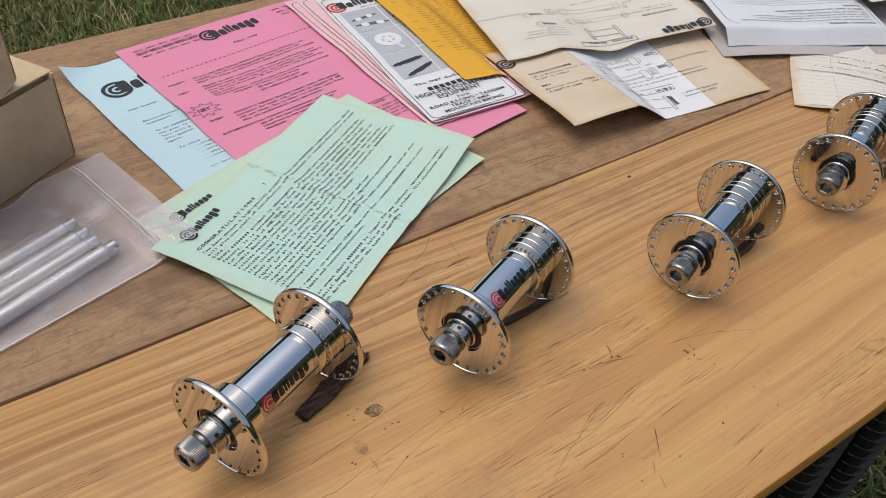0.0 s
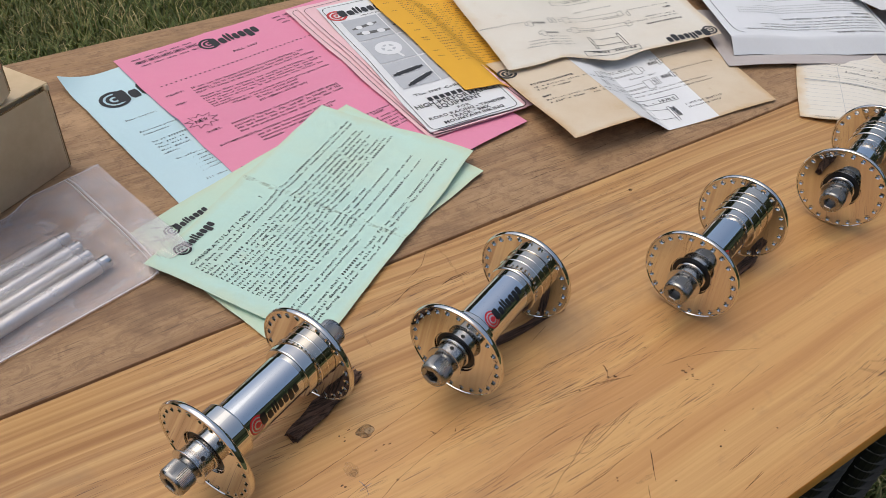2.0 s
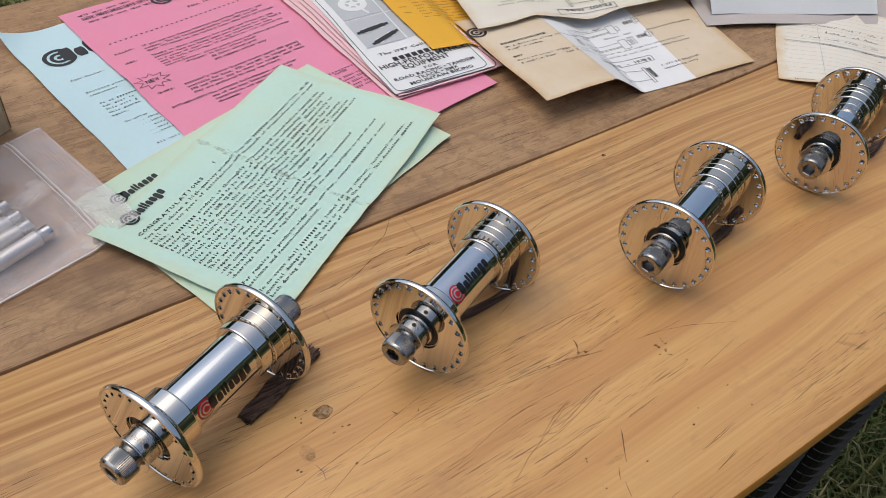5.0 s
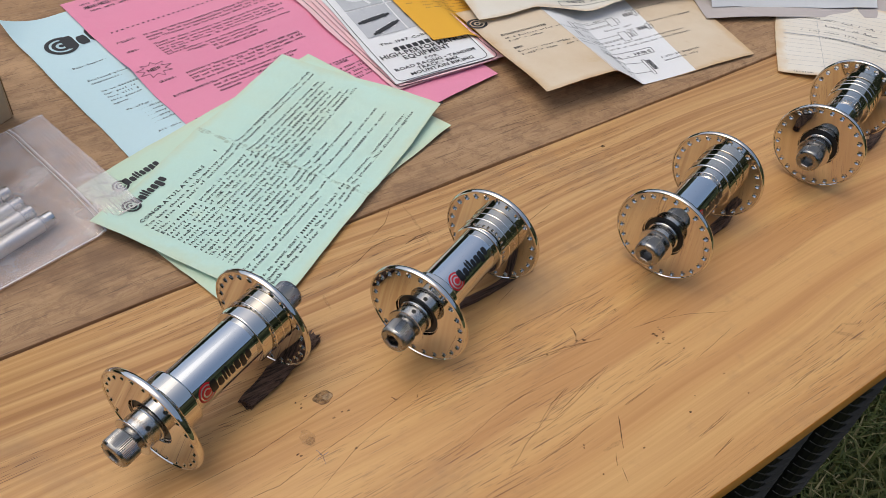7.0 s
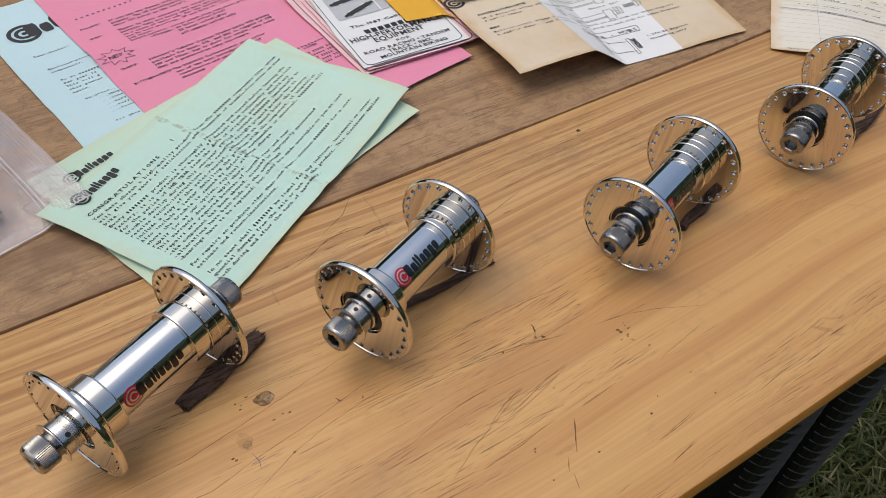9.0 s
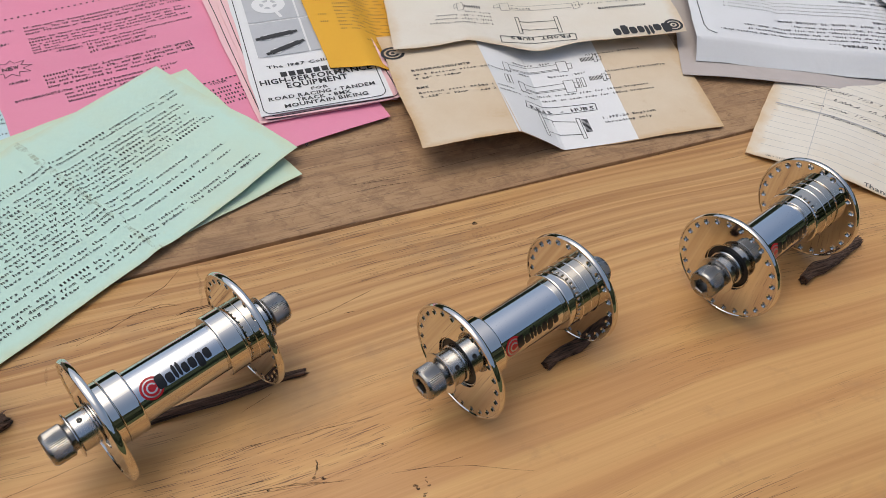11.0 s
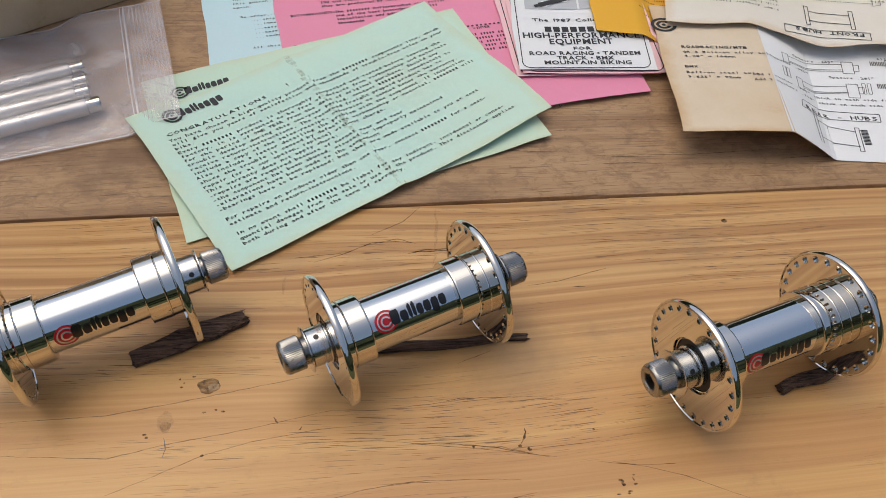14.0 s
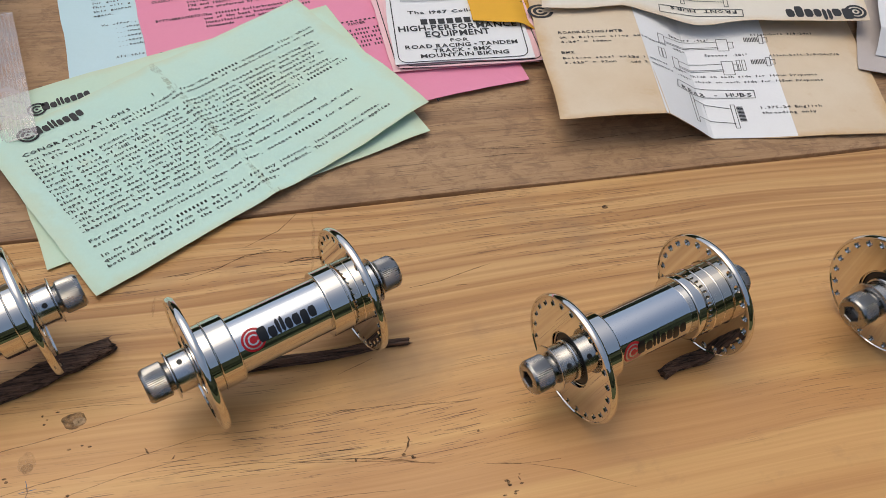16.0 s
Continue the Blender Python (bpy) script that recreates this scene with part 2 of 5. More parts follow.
def revolve(name, profile, mat, n=64, closed=True, smooth=35, wobble=None):
    """A body turned round the x axis from (station, radius) pairs; long runs get holding loops so that they shade true."""
    if wobble is None:
        held = []
        ends = profile[1:] + (profile[:1] if closed else [])
        for (s0, r0), (s1, r1) in zip(profile, ends):
            held.append((s0, r0))
            run = math.hypot(s1 - s0, r1 - r0)
            if run > 0.0006:
                for f in (0.00008 / run, 1 - 0.00008 / run):
                    held.append((s0 + (s1 - s0) * f, r0 + (r1 - r0) * f))
        profile = held if closed else held + profile[-1:]
    verts, faces = [], []
    for k, (s, r) in enumerate(profile):
        for i in range(n):
            a = 2 * math.pi * i / n
            q = r * (1 + (wobble(k, i) if wobble else 0))
            verts.append((s, q * math.cos(a), q * math.sin(a)))
    rows = len(profile)
    for k in range(rows if closed else rows - 1):
        for i in range(n):
            j, k2 = (i + 1) % n, (k + 1) % rows
            faces.append((k * n + i, k * n + j, k2 * n + j, k2 * n + i))
    if not closed:
        faces.append(tuple(range(n)))
        faces.append(tuple(range((rows - 1) * n, rows * n)))
    return mesh_of(name, verts, faces, mat, smooth)


# ---- lettering, stamped on to surfaces ----
GLYPHS = {}


def glyph(ch, bold=False):
    key = (ch, bold)
    if key not in GLYPHS:
        cu = bpy.data.curves.new("letter", "FONT")
        cu.body, cu.resolution_u, cu.size = ch, 2 if bold else 1, 1.0
        cu.offset = 0.024 if bold else 0.018
        ob = bpy.data.objects.new("letter", cu)
        me = bpy.data.meshes.new_from_object(ob)
        v = [(p.co.x, p.co.y) for p in me.vertices]
        f = [tuple(q.vertices) for q in me.polygons]
        w = max([p[0] for p in v], default=0.0)
        lo = min([p[0] for p in v], default=0.0)
        GLYPHS[key] = (v, f, lo, w)
        bpy.data.objects.remove(ob)
        bpy.data.curves.remove(cu)
        bpy.data.meshes.remove(me)
    return GLYPHS[key]


class Print:
    """Flat marks gathered in plan (x, y), to be laid on a surface of height z(x, y)."""

    def __init__(self):
        self.v, self.f = [], []

    def add(self, pts, faces, o, d, s=1.0, sy=None):
        sy = s if sy is None else sy
        n = len(self.v)
        for x, y in pts:
            self.v.append((o[0] + d[0] * x * s - d[1] * y * sy, o[1] + d[1] * x * s + d[0] * y * sy))
        self.f += [tuple(i + n for i in q) for q in faces]

    def bar(self, o, d, x0, y0, x1, y1):
        cells = max(1, int((x1 - x0) / 0.006))
        for i in range(cells):
            a, b = x0 + (x1 - x0) * i / cells, x0 + (x1 - x0) * (i + 1) / cells
            self.add([(a, y0), (b, y0), (b, y1), (a, y1)], [(0, 1, 2, 3)], o, d)

    def line(self, a, b, w=0.0004):
        a, b = Vector(a), Vector(b)
        d = (b - a).normalized()
        self.bar(a, d, 0, -w / 2, (b - a).length, w / 2)

    def loop(self, pts, w=0.0004, close=True):
        for a, b in zip(pts, pts[1:] + (pts[:1] if close else [])):
            self.line(a, b, w)

    def ring(self, c, r0, r1, a0=0.0, a1=360.0, squash=1.0, turn=0.0, n=28):
        pts, faces = [], []
        for i in range(n + 1):
            a = radians(a0 + (a1 - a0) * i / n)
            pts += [(r0 * math.cos(a), r0 * squash * math.sin(a)), (r1 * math.cos(a), r1 * squash * math.sin(a))]
            if i:
                faces.append((2 * i - 2, 2 * i - 1, 2 * i + 1, 2 * i))
        self.add(pts, faces, c, (math.cos(turn), math.sin(turn)))

    def disc(self, c, r, n=20, squash=1.0, turn=0.0):
        self.add([(r * math.cos(6.2832 * i / n), r * squash * math.sin(6.2832 * i / n)) for i in range(n)], [tuple(range(n))], c, (math.cos(turn), math.sin(turn)))

    def text(self, body, o, d, pitch, height, bold=False, fit=None):
        """Lines of type at a fixed pitch, or spread to the width fit. The mark ~ stands for a maker's name: a plain bar a letter."""
        size = height / 0.70
        if fit is not None:
            widths = [0.30 if c == " " else glyph(c, bold)[3] + 0.06 for c in body]
            sx = fit / sum(widths)
            x = 0.0
            for c, w in zip(body, widths):
                if c != " ":
                    v, f, lo, _ = glyph(c, bold)
                    self.add([(p[0] + x / sx, p[1]) for p in v], f, o, d, sx, size)
                x += w * sx
            return
        for i, c in enumerate(body):
            if c == " ":
                continue
            if c == "~":
                self.bar((o[0] + d[0] * i * pitch, o[1] + d[1] * i * pitch), d, 0.14 * pitch, 0, 0.62 * pitch, height * 0.9)
                continue
            v, f, lo, hi = glyph(c, bold)
            sx = min(1.45 * size, 0.86 * pitch / max(hi - lo, 0.05))
            off = (pitch - (hi - lo) * sx) / 2 - lo * sx
            self.add(v, f, (o[0] + d[0] * (i * pitch + off), o[1] + d[1] * (i * pitch + off)), d, sx, size)

    def wordmark(self, o, d, width, tall=1.7):
        """The maker's mark beside its target: eight plain stout bars, in the outline of the word."""
        x = 0.0
        for w, lo, hi in ((1.15, 0, 1.0), (1.0, 0, 0.72), (0.5, 0, 1.04), (0.5, 0, 1.06), (0.85, 0, 0.74), (0.95, 0, 0.76), (0.95, -0.28, 0.76), (0.95, 0, 0.76)):
            k = width / 7.2
            pts = []
            c = 0.2
            for px, py in ((c, 0), (w - c, 0), (w - 0.08, c * 0.8), (w - 0.08, hi - lo - c), (w - c, hi - lo), (c, hi - lo), (0.0, hi - lo - c), (0.0, c)):
                pts.append(((x + px) * k, (lo + py) * k * tall + 0.03 * x * k))
            self.add(pts, [tuple(range(8))], o, d)
            x += w + 0.03

    def target(self, c, r, turn=0.0):
        self.ring(c, r * 0.74, r, 22, 338, turn=turn)
        self.ring(c, r * 0.34, r * 0.58, 34, 326, turn=turn)
        self.ring(c, 0.0, r * 0.16, 0, 360, turn=turn)

    def mesh(self, name, mat, z, lift=0.0003):
        me = bpy.data.meshes.new(name)
        me.from_pydata([(x, y, z(x, y) + lift) for x, y in self.v], [], self.f)
        me.materials.append(mat)
        return me


def heading(a, b):
    """Unit direction in plan from a to b, and the distance."""
    v = Vector(b) - Vector(a)
    return (v.x / v.length, v.y / v.length), v.length


class Sheet:
    """A sheet of paper that lies over the table: corners in plan, a height over its own u (across) and v (down), both 0 to 1."""

    def __init__(self, tl, tr, br, bl, height, rough_edge=0.0004, seed=1):
        self.c = [Vector(p) for p in (tl, tr, br, bl)]
        self.height, self.rough, self.seed = height, rough_edge, seed
        u = ((self.c[1] - self.c[0]) + (self.c[2] - self.c[3])) / 2
        v = ((self.c[3] - self.c[0]) + (self.c[2] - self.c[1])) / 2
        self.mid = sum(self.c, Vector((0, 0))) / 4
        self.inv = Matrix(((u.x, v.x), (u.y, v.y))).inverted()

    def uv(self, x, y):
        w = self.inv @ (Vector((x, y)) - self.mid)
        return w.x + 0.5, w.y + 0.5

    def z(self, x, y):
        return TOP + self.height(*self.uv(x, y))

    def at(self, u, v):
        a, b, c, d = self.c
        return a * (1 - u) * (1 - v) + b * u * (1 - v) + c * u * v + d * (1 - u) * v

    def mesh(self, name, mat, nu=48, nv=48, thick=0.00022, shift=None):
        top, n = [], nv + 1
        for i in range(nu + 1):
            for j in range(nv + 1):
                u, v = i / nu, j / nv
                p = self.at(u, v)
                if self.rough and (i in (0, nu) or j in (0, nv)):
                    q = noise.noise_vector(Vector((p.x * 90, p.y * 90, self.seed * 3.7)))
                    w = noise.noise_vector(Vector((p.x * 22, p.y * 22, self.seed * 1.3 + 5)))
                    p = p + Vector((q.x, q.y)) * self.rough + Vector((w.x, w.y)) * self.rough * 3.5
                if shift:
                    p = p + Vector(shift(u, v))
                top.append((p.x, p.y, self.z(p.x, p.y)))
        low = [(x, y, z - thick) for x, y, z in top]
        k = len(top)
        faces = []
        for i in range(nu):
            for j in range(nv):
                a, b, c, d = i * n + j, (i + 1) * n + j, (i + 1) * n + j + 1, i * n + j + 1
                faces += [(a, d, c, b), (k + a, k + b, k + c, k + d)]
        for i in range(nu):
            for j in (0, nv):
                a, b = i * n + j, (i + 1) * n + j
                faces.append((a, b, k + b, k + a) if j == 0 else (b, a, k + a, k + b))
        for j in range(nv):
            for i in (0, nu):
                a, b = i * n + j, i * n + j + 1
                faces.append((b, a, k + a, k + b) if i == 0 else (a, b, k + b, k + a))
        me = bpy.data.meshes.new(name)
        me.from_pydata(top + low, [], faces)
        me.shade_smooth()
        me.set_sharp_from_angle(angle=radians(40))
        layer = me.uv_layers.new(name="UVMap")
        for loop in me.loops:
            q = loop.vertex_index % k
            layer.data[loop.index].uv = (q // n / nu, q % n / nv)
        me.materials.append(mat)
        return me


def ease(x):
    x = min(1.0, max(0.0, x))
    return x * x * (3 - 2 * x)


def ripple(u, v, k, amount):
    return amount * noise.noise(Vector((u * 3 + k, v * 3 - k, k * 1.7)))


def sheet_thing(name, label, sheet, mat, marks, category="paper sheet", **kw):
    """A sheet as a thing: the paper, and each kind of print on it as a part. marks: (part name, Print, material, label)."""
    ob = thing(name, label, category)
    part("sheet", sheet.mesh(name, mat, **kw), ob)
    for pname, pr, ink, plabel in marks:
        tagged(part(pname, pr.mesh(pname, ink, sheet.z), ob, plabel), kind="stuff")
    return ob


# ---- ground, surroundings ----
def grass_ground():
    m, t, b = material("lawn_soil", 0.95)
    a = noise_at(t, coords(t, (3, 3, 3)), 1.0, 5, 0.6)
    f = noise_at(t, coords(t, (60, 60, 60)), 1.0, 3, 0.6)
    col = mix(t, 0.5, ramp(t, a, (0.35, (0.045, 0.062, 0.014)), (0.65, (0.085, 0.098, 0.026))), ramp(t, f, (0.3, (0.025, 0.036, 0.01)), (0.7, (0.11, 0.115, 0.034))))
    t.links.new(col, b.inputs["Base Color"])
    s = 400.0
    n = 40
    verts = [((i / n - 0.5) * s, (j / n - 0.5) * s, 0) for i in range(n + 1) for j in range(n + 1)]
    faces = [(i * (n + 1) + j, (i + 1) * (n + 1) + j, (i + 1) * (n + 1) + j + 1, i * (n + 1) + j + 1) for i in range(n) for j in range(n)]
    return tagged(part("ground", mesh_of("ground", verts, faces, m)), "worn green lawn with bare soil under the table", "lawn", kind="structure")


def grass_blades():
    m, t, b = material("grass_blades", 0.65)
    g = t.nodes.new("ShaderNodeNewGeometry")
    col = ramp(t, g.outputs["Random Per Island"], (0.0, (0.068, 0.105, 0.016)), (0.5, (0.125, 0.155, 0.027)), (0.8, (0.23, 0.205, 0.055)), (0.95, (0.50, 0.39, 0.18)))
    patch = noise_at(t, coords(t, (4, 4, 4)), 1.0, 3, 0.6)
    col = mix(t, ramp(t, patch, (0.45, grey(0)), (0.7, grey(0.35))), col, (0.16, 0.13, 0.05))
    t.links.new(col, b.inputs["Base Color"])
    rng = np.random.RandomState(5)
    verts, faces = [], []
    for (x0, x1, y0, y1), count in (((0.25, 1.7, -0.75, 0.75), 52000), ((-0.7, 1.3, 0.6, 2.9), 52000), ((-2.5, 4.5, -2.5, 5.5), 40000)):
        for _ in range(count):
            x, y = x0 + (x1 - x0) * rng.rand() + 0.13 * rng.randn(), y0 + (y1 - y0) * rng.rand() + 0.13 * rng.randn()
            h = 0.018 + 0.03 * rng.rand() ** 1.5
            a = rng.rand() * 6.2832
            lean = (0.3 + 1.5 * rng.rand() ** 1.3) * h
            w = 0.0012 + 0.0012 * rng.rand()
            cx, cy = math.cos(a), math.sin(a)
            k = len(verts)
            verts += [(x - cy * w, y + cx * w, 0), (x + cy * w, y - cx * w, 0),
                      (x + cx * lean * 0.45 + cy * w * 0.8, y + cy * lean * 0.45 - cx * w * 0.8, h * 0.7), (x + cx * lean * 0.45 - cy * w * 0.8, y + cy * lean * 0.45 + cx * w * 0.8, h * 0.7),
                      (x + cx * lean, y + cy * lean, h)]
            faces += [(k, k + 1, k + 2, k + 3), (k + 3, k + 2, k + 4)]
    me = bpy.data.meshes.new("grass")
    me.from_pydata(verts, [], faces)
    me.materials.append(m)
    return tagged(part("grass", me), "short green grass with straw-coloured dry blades", "grass", kind="stuff")


def surroundings():
    """A far ring of dark trees that closes the place behind the lawn."""
    m, t, b = material("far_trees", 0.9)
    n1 = noise_at(t, coords(t, (0.8, 0.8, 0.8)), 1.0, 6, 0.7)
    t.links.new(ramp(t, n1, (0.35, (0.012, 0.018, 0.008)), (0.65, (0.06, 0.075, 0.03))), b.inputs["Base Color"])
    verts, faces, n = [], [], 160
    for k in range(9):
        for i in range(n):
            a = 6.2832 * i / n
            q = noise.noise(Vector((math.cos(a) * 6, math.sin(a) * 6, k * 0.9)))
            r = 16 + 1.6 * q + 0.12 * k * k * 0.3
            z = k / 8 * (7.6 - 1.6 * math.sin(a) + (1.3 - 0.6 * math.sin(a)) * noise.noise(Vector((math.cos(a) * 4, math.sin(a) * 4, 3))) + 0.9 * noise.noise(Vector((math.cos(a) * 15, math.sin(a) * 15, 9))))
            verts.append((r * math.cos(a), r * math.sin(a), z))
    for k in range(8):
        for i in range(n):
            j = (i + 1) % n
            faces.append((k * n + i, k * n + j, (k + 1) * n + j, (k + 1) * n + i))
    return tagged(part("backdrop", mesh_of("backdrop", verts, faces, m, 60)), "dark line of trees far round the lawn", "trees", kind="structure")


grass_ground()
grass_blades()
surroundings()


# ---- the table: two boards on black trestles ----
def board(name, x0, x1, y0, y1, z0, z1, mat, seed, wave, skew):
    nx, ny = 120, 3
    verts, faces = [], []
    ring = []
    ys = [(y0, z0 + 0.002), (y0, z1 - 0.0022), (y0 + 0.0007, z1 - 0.0007), (y0 + 0.0022, z1), (y1 - 0.0022, z1), (y1 - 0.0007, z1 - 0.0007), (y1, z1 - 0.0022), (y1, z0 + 0.002), (y1 - 0.002, z0), (y0 + 0.002, z0)]
    for i in range(nx + 1):
        x = x0 + (x1 - x0) * i / nx
        e0 = wave * noise.noise(Vector((x * 9, seed, 0)))
        e1 = wave * noise.noise(Vector((x * 9, seed + 7, 0)))
        for y, z in ys:
            verts.append((x, y + skew * x + (e0 if y < (y0 + y1) / 2 else e1), z))
    k = len(ys)
    for i in range(nx):
        for j in range(k):
            j2 = (j + 1) % k
            faces.append((i * k + j, (i + 1) * k + j, (i + 1) * k + j2, i * k + j2))
    faces += [tuple(range(k)), tuple(range(nx * k, nx * k + k))]
    me = mesh_of(name, verts, faces, mat, 35)
    if mat is PINE:
        me.materials.append(PINE_EDGE)
        for q in me.polygons:
            q.material_index = 1 if q.normal.y < -0.75 else 0
    return me


table = thing("table_top", "wooden table top of pine plank beside an older brown one", "table")
pine = part("plank", board("plank", -0.75, 1.15, -0.1425, 0.1018, TOP - 0.0150, TOP, PINE, 1, 0.0008, 0.0095), table, "honey-coloured pine plank with knots and scratches")
old = part("plank", board("plank", -0.75, 1.15, 0.1032, 0.4540, TOP - 0.021, TOP - 0.0004, BOARD, 2, 0.0016, 0.0095), table, "weathered grey-brown plank with stains")


# ---- bicycle hubs ----
def flange_mesh():
    """A thin drilled disc round the x axis: 24 countersunk holes, a rounded rim, a bore."""
    t, rin, ra, rb, rc, rh, rs = 0.0024, 0.0128, 0.0232, 0.0279, 0.0257, 0.00105, 0.00170
    verts, faces, holes, k = [], [], 24, 16
    drilled = set()

    def polar(x, r, a):
        verts.append((x, r * math.cos(a), r * math.sin(a)))
        return len(verts) - 1

    def strip(a, b, closed=True):
        n = len(a)
        for i in range(n if closed else n - 1):
            j = (i + 1) % n
            faces.append((a[i], a[j], b[j], b[i]))

    for side in (1, -1):
        for h in range(holes):
            a0 = 2 * math.pi * (h + 0.5) / holes
            edge, lip, wall = [], [], []
            for i in range(k):
                th = 2 * math.pi * i / k
                c, s = math.cos(th), math.sin(th)
                m = max(abs(c), abs(s))
                r = rc + c / m * ((rb - rc) if c > 0 else (rc - ra))
                edge.append(polar(side * t / 2, r, a0 + s / m * math.pi / holes))
                lip.append(polar(side * t / 2, rc + rs * c, a0 + rs * s / rc))
                wall.append(polar(side * (t / 2 - 0.0005), rc + rh * c, a0 + rh * s / rc))
            strip(edge, lip)
            strip(lip, wall)
            first = len(faces)
            if side == 1:
                mid = [polar(0, rc + rh * math.cos(2 * math.pi * i / k), a0 + rh * math.sin(2 * math.pi * i / k) / rc) for i in range(k)]
                strip(wall, mid)
                back = [polar(-(t / 2 - 0.0005), rc + rh * math.cos(2 * math.pi * i / k), a0 + rh * math.sin(2 * math.pi * i / k) / rc) for i in range(k)]
                strip(mid, back)
            drilled.update(range(first, len(faces)))
        n = 96
        rings = [[polar(side * t / 2, r, 2 * math.pi * i / n) for i in range(n)] for r in (rin, 0.018, ra)]
        strip(rings[0], rings[1])
        strip(rings[1], rings[2])
    n = 96
    prof = [(t / 2, rb), (t / 2 + 0.0005, rb + 0.0003)]
    for i in range(7):
        a = math.pi / 2 - math.pi * i / 6
        prof.append(((t / 2 + 0.0005) * math.sin(a), rb + 0.0004 + 0.0011 * math.cos(a)))
    prof += [(-t / 2 - 0.0005, rb + 0.0003), (-t / 2, rb)]
    rows = [[polar(x, r, 2 * math.pi * i / n) for i in range(n)] for x, r in prof]
    for a, b in zip(rows, rows[1:]):
        strip(a, b)
    bore = [[polar(x, rin, 2 * math.pi * i / n) for i in range(n)] for x in (t / 2, -t / 2)]
    strip(*bore)
    me = mesh_of("flange", verts, faces, NICKEL, 28)
    # bores take the darker steel, so the shade inside the holes is in the colour
    me.materials.append(STEEL)
    for i in drilled:
        me.polygons[i].material_index = 1
    return me


def hub():
    h = thing("bicycle_hub", "polished silver bicycle hub with drilled flanges, lying on the pine plank", "bicycle hub", group="bicycle hubs in a row")
    mm, FLANGE = 0.001, 0.0356
    part("tube", revolve("tube", [(-22 * mm, 12.2 * mm), (22 * mm, 12.2 * mm)], TUBE, 96, False), h, "bright polished centre tube")
    collar = [(20.0, 11.0), (20.0, 14.2), (20.1, 14.6), (20.4, 14.9), (20.9, 15.0), (28.6, 15.0), (28.75, 15.2), (29.0, 15.3), (29.25, 15.2), (29.4, 14.8), (34.1, 14.8), (34.4, 15.0), (34.5, 15.3), (34.5, 11.0)]
    cm = revolve("collar", [(s * mm, r * mm) for s, r in collar], NICKEL, 96)
    fm = flange_mesh()
    seal = revolve("seal", [(34.2 * mm, 8.4 * mm), (34.9 * mm, 8.4 * mm), (35.2 * mm, 9.0 * mm), (35.2 * mm, 11.2 * mm), (34.8 * mm, 11.8 * mm), (34.2 * mm, 11.8 * mm)], SEAL, 64)
    race = revolve("bearing_ring", [(34.4 * mm, 11.7 * mm), (35.6 * mm, 11.7 * mm), (35.9 * mm, 11.9 * mm), (35.9 * mm, 12.2 * mm), (35.6 * mm, 12.4 * mm), (34.4 * mm, 12.4 * mm)], BRIGHT_STEEL, 64)
    spacer = revolve("spacer", [(34.4 * mm, 5.0 * mm), (34.4 * mm, 9.2 * mm), (37.6 * mm, 9.2 * mm), (38.0 * mm, 8.9 * mm), (38.1 * mm, 8.5 * mm), (45.2 * mm, 8.5 * mm), (45.6 * mm, 8.1 * mm), (45.8 * mm, 5.0 * mm)], BRIGHT_STEEL, 64)
    # no real bore: a flat black plug stands for the shade inside the hole
    hole = revolve("set_screw_hole", [(-0.4 * mm, 1.15 * mm), (0.12 * mm, 1.15 * mm), (0.12 * mm, 0.1 * mm), (-0.4 * mm, 0.1 * mm)], SEAL, 20)
    washer = revolve("washer", [(45.8 * mm, 5.0 * mm), (45.8 * mm, 9.8 * mm), (46.0 * mm, 10.2 * mm), (46.4 * mm, 10.2 * mm), (46.6 * mm, 9.8 * mm), (47.0 * mm, 5.0 * mm)], BRIGHT_STEEL, 64)
    n, hexr = 120, 3.9

    def shape(k, i):
        if 3 <= k <= 5:
            return 0.014 if i % 2 else -0.014
        if k >= 9:
            a = (360.0 * i / n + 30) % 60 - 30
            return math.cos(radians(30)) / math.cos(radians(a)) - 1
        return 0.0

    bolt_profile = [(46.9, 6.0), (47.9, 6.2), (48.3, 7.0), (48.8, 7.35), (52.0, 7.35), (55.8, 7.35), (56.4, 7.2), (57.2, 6.7), (57.5, 6.1), (57.5, hexr + 0.35), (57.1, hexr), (52.5, hexr)]
    bolt = revolve("bolt", [(s * mm, r * mm) for s, r in bolt_profile], STEEL, n, False, 25, shape)
    for turn in (0, 180):
        m = pose(0, 0, 0, 0, 0, turn)
        part("collar", cm, h, at=m)
        part("flange", fm, h, "mirror-polished disc drilled with 24 spoke holes", at=m @ pose(FLANGE, 0, 0))
        part("seal", seal, h, "black rubber bearing seal", at=m)
        part("bearing_ring", race, h, at=m)
        s = part("spacer", spacer, h, "turned steel spacer", at=m)
        part("set_screw_hole", hole, s, at=pose(0.0418, 0, 0.0) @ pose(0, 0, 0, -60 if turn else 60, 0, 0) @ pose(0, 0, 0.0085, 0, -90, 0))
        part("washer", washer, h, at=m)
        part("bolt", bolt, h, "knurled grey steel socket-head bolt", at=m)

    def on_tube(pr, name, mat, lift):
        r = 0.0122 + lift
        bm = bmesh.new()
        vs = [bm.verts.new((x, y, 0)) for x, y in pr.v]
        for q in pr.f:
            if len(set(q)) > 2:
                bm.faces.new([vs[i] for i in q])
        for k in range(-12, 13):
            bmesh.ops.bisect_plane(bm, geom=bm.verts[:] + bm.edges[:] + bm.faces[:], plane_co=(0, k * 0.0005, 0), plane_no=(0, 1, 0))
        for v in bm.verts:
            v.co = (v.co.x, -r * math.cos(v.co.y / r), r * math.sin(v.co.y / r))
        me = bpy.data.meshes.new(name)
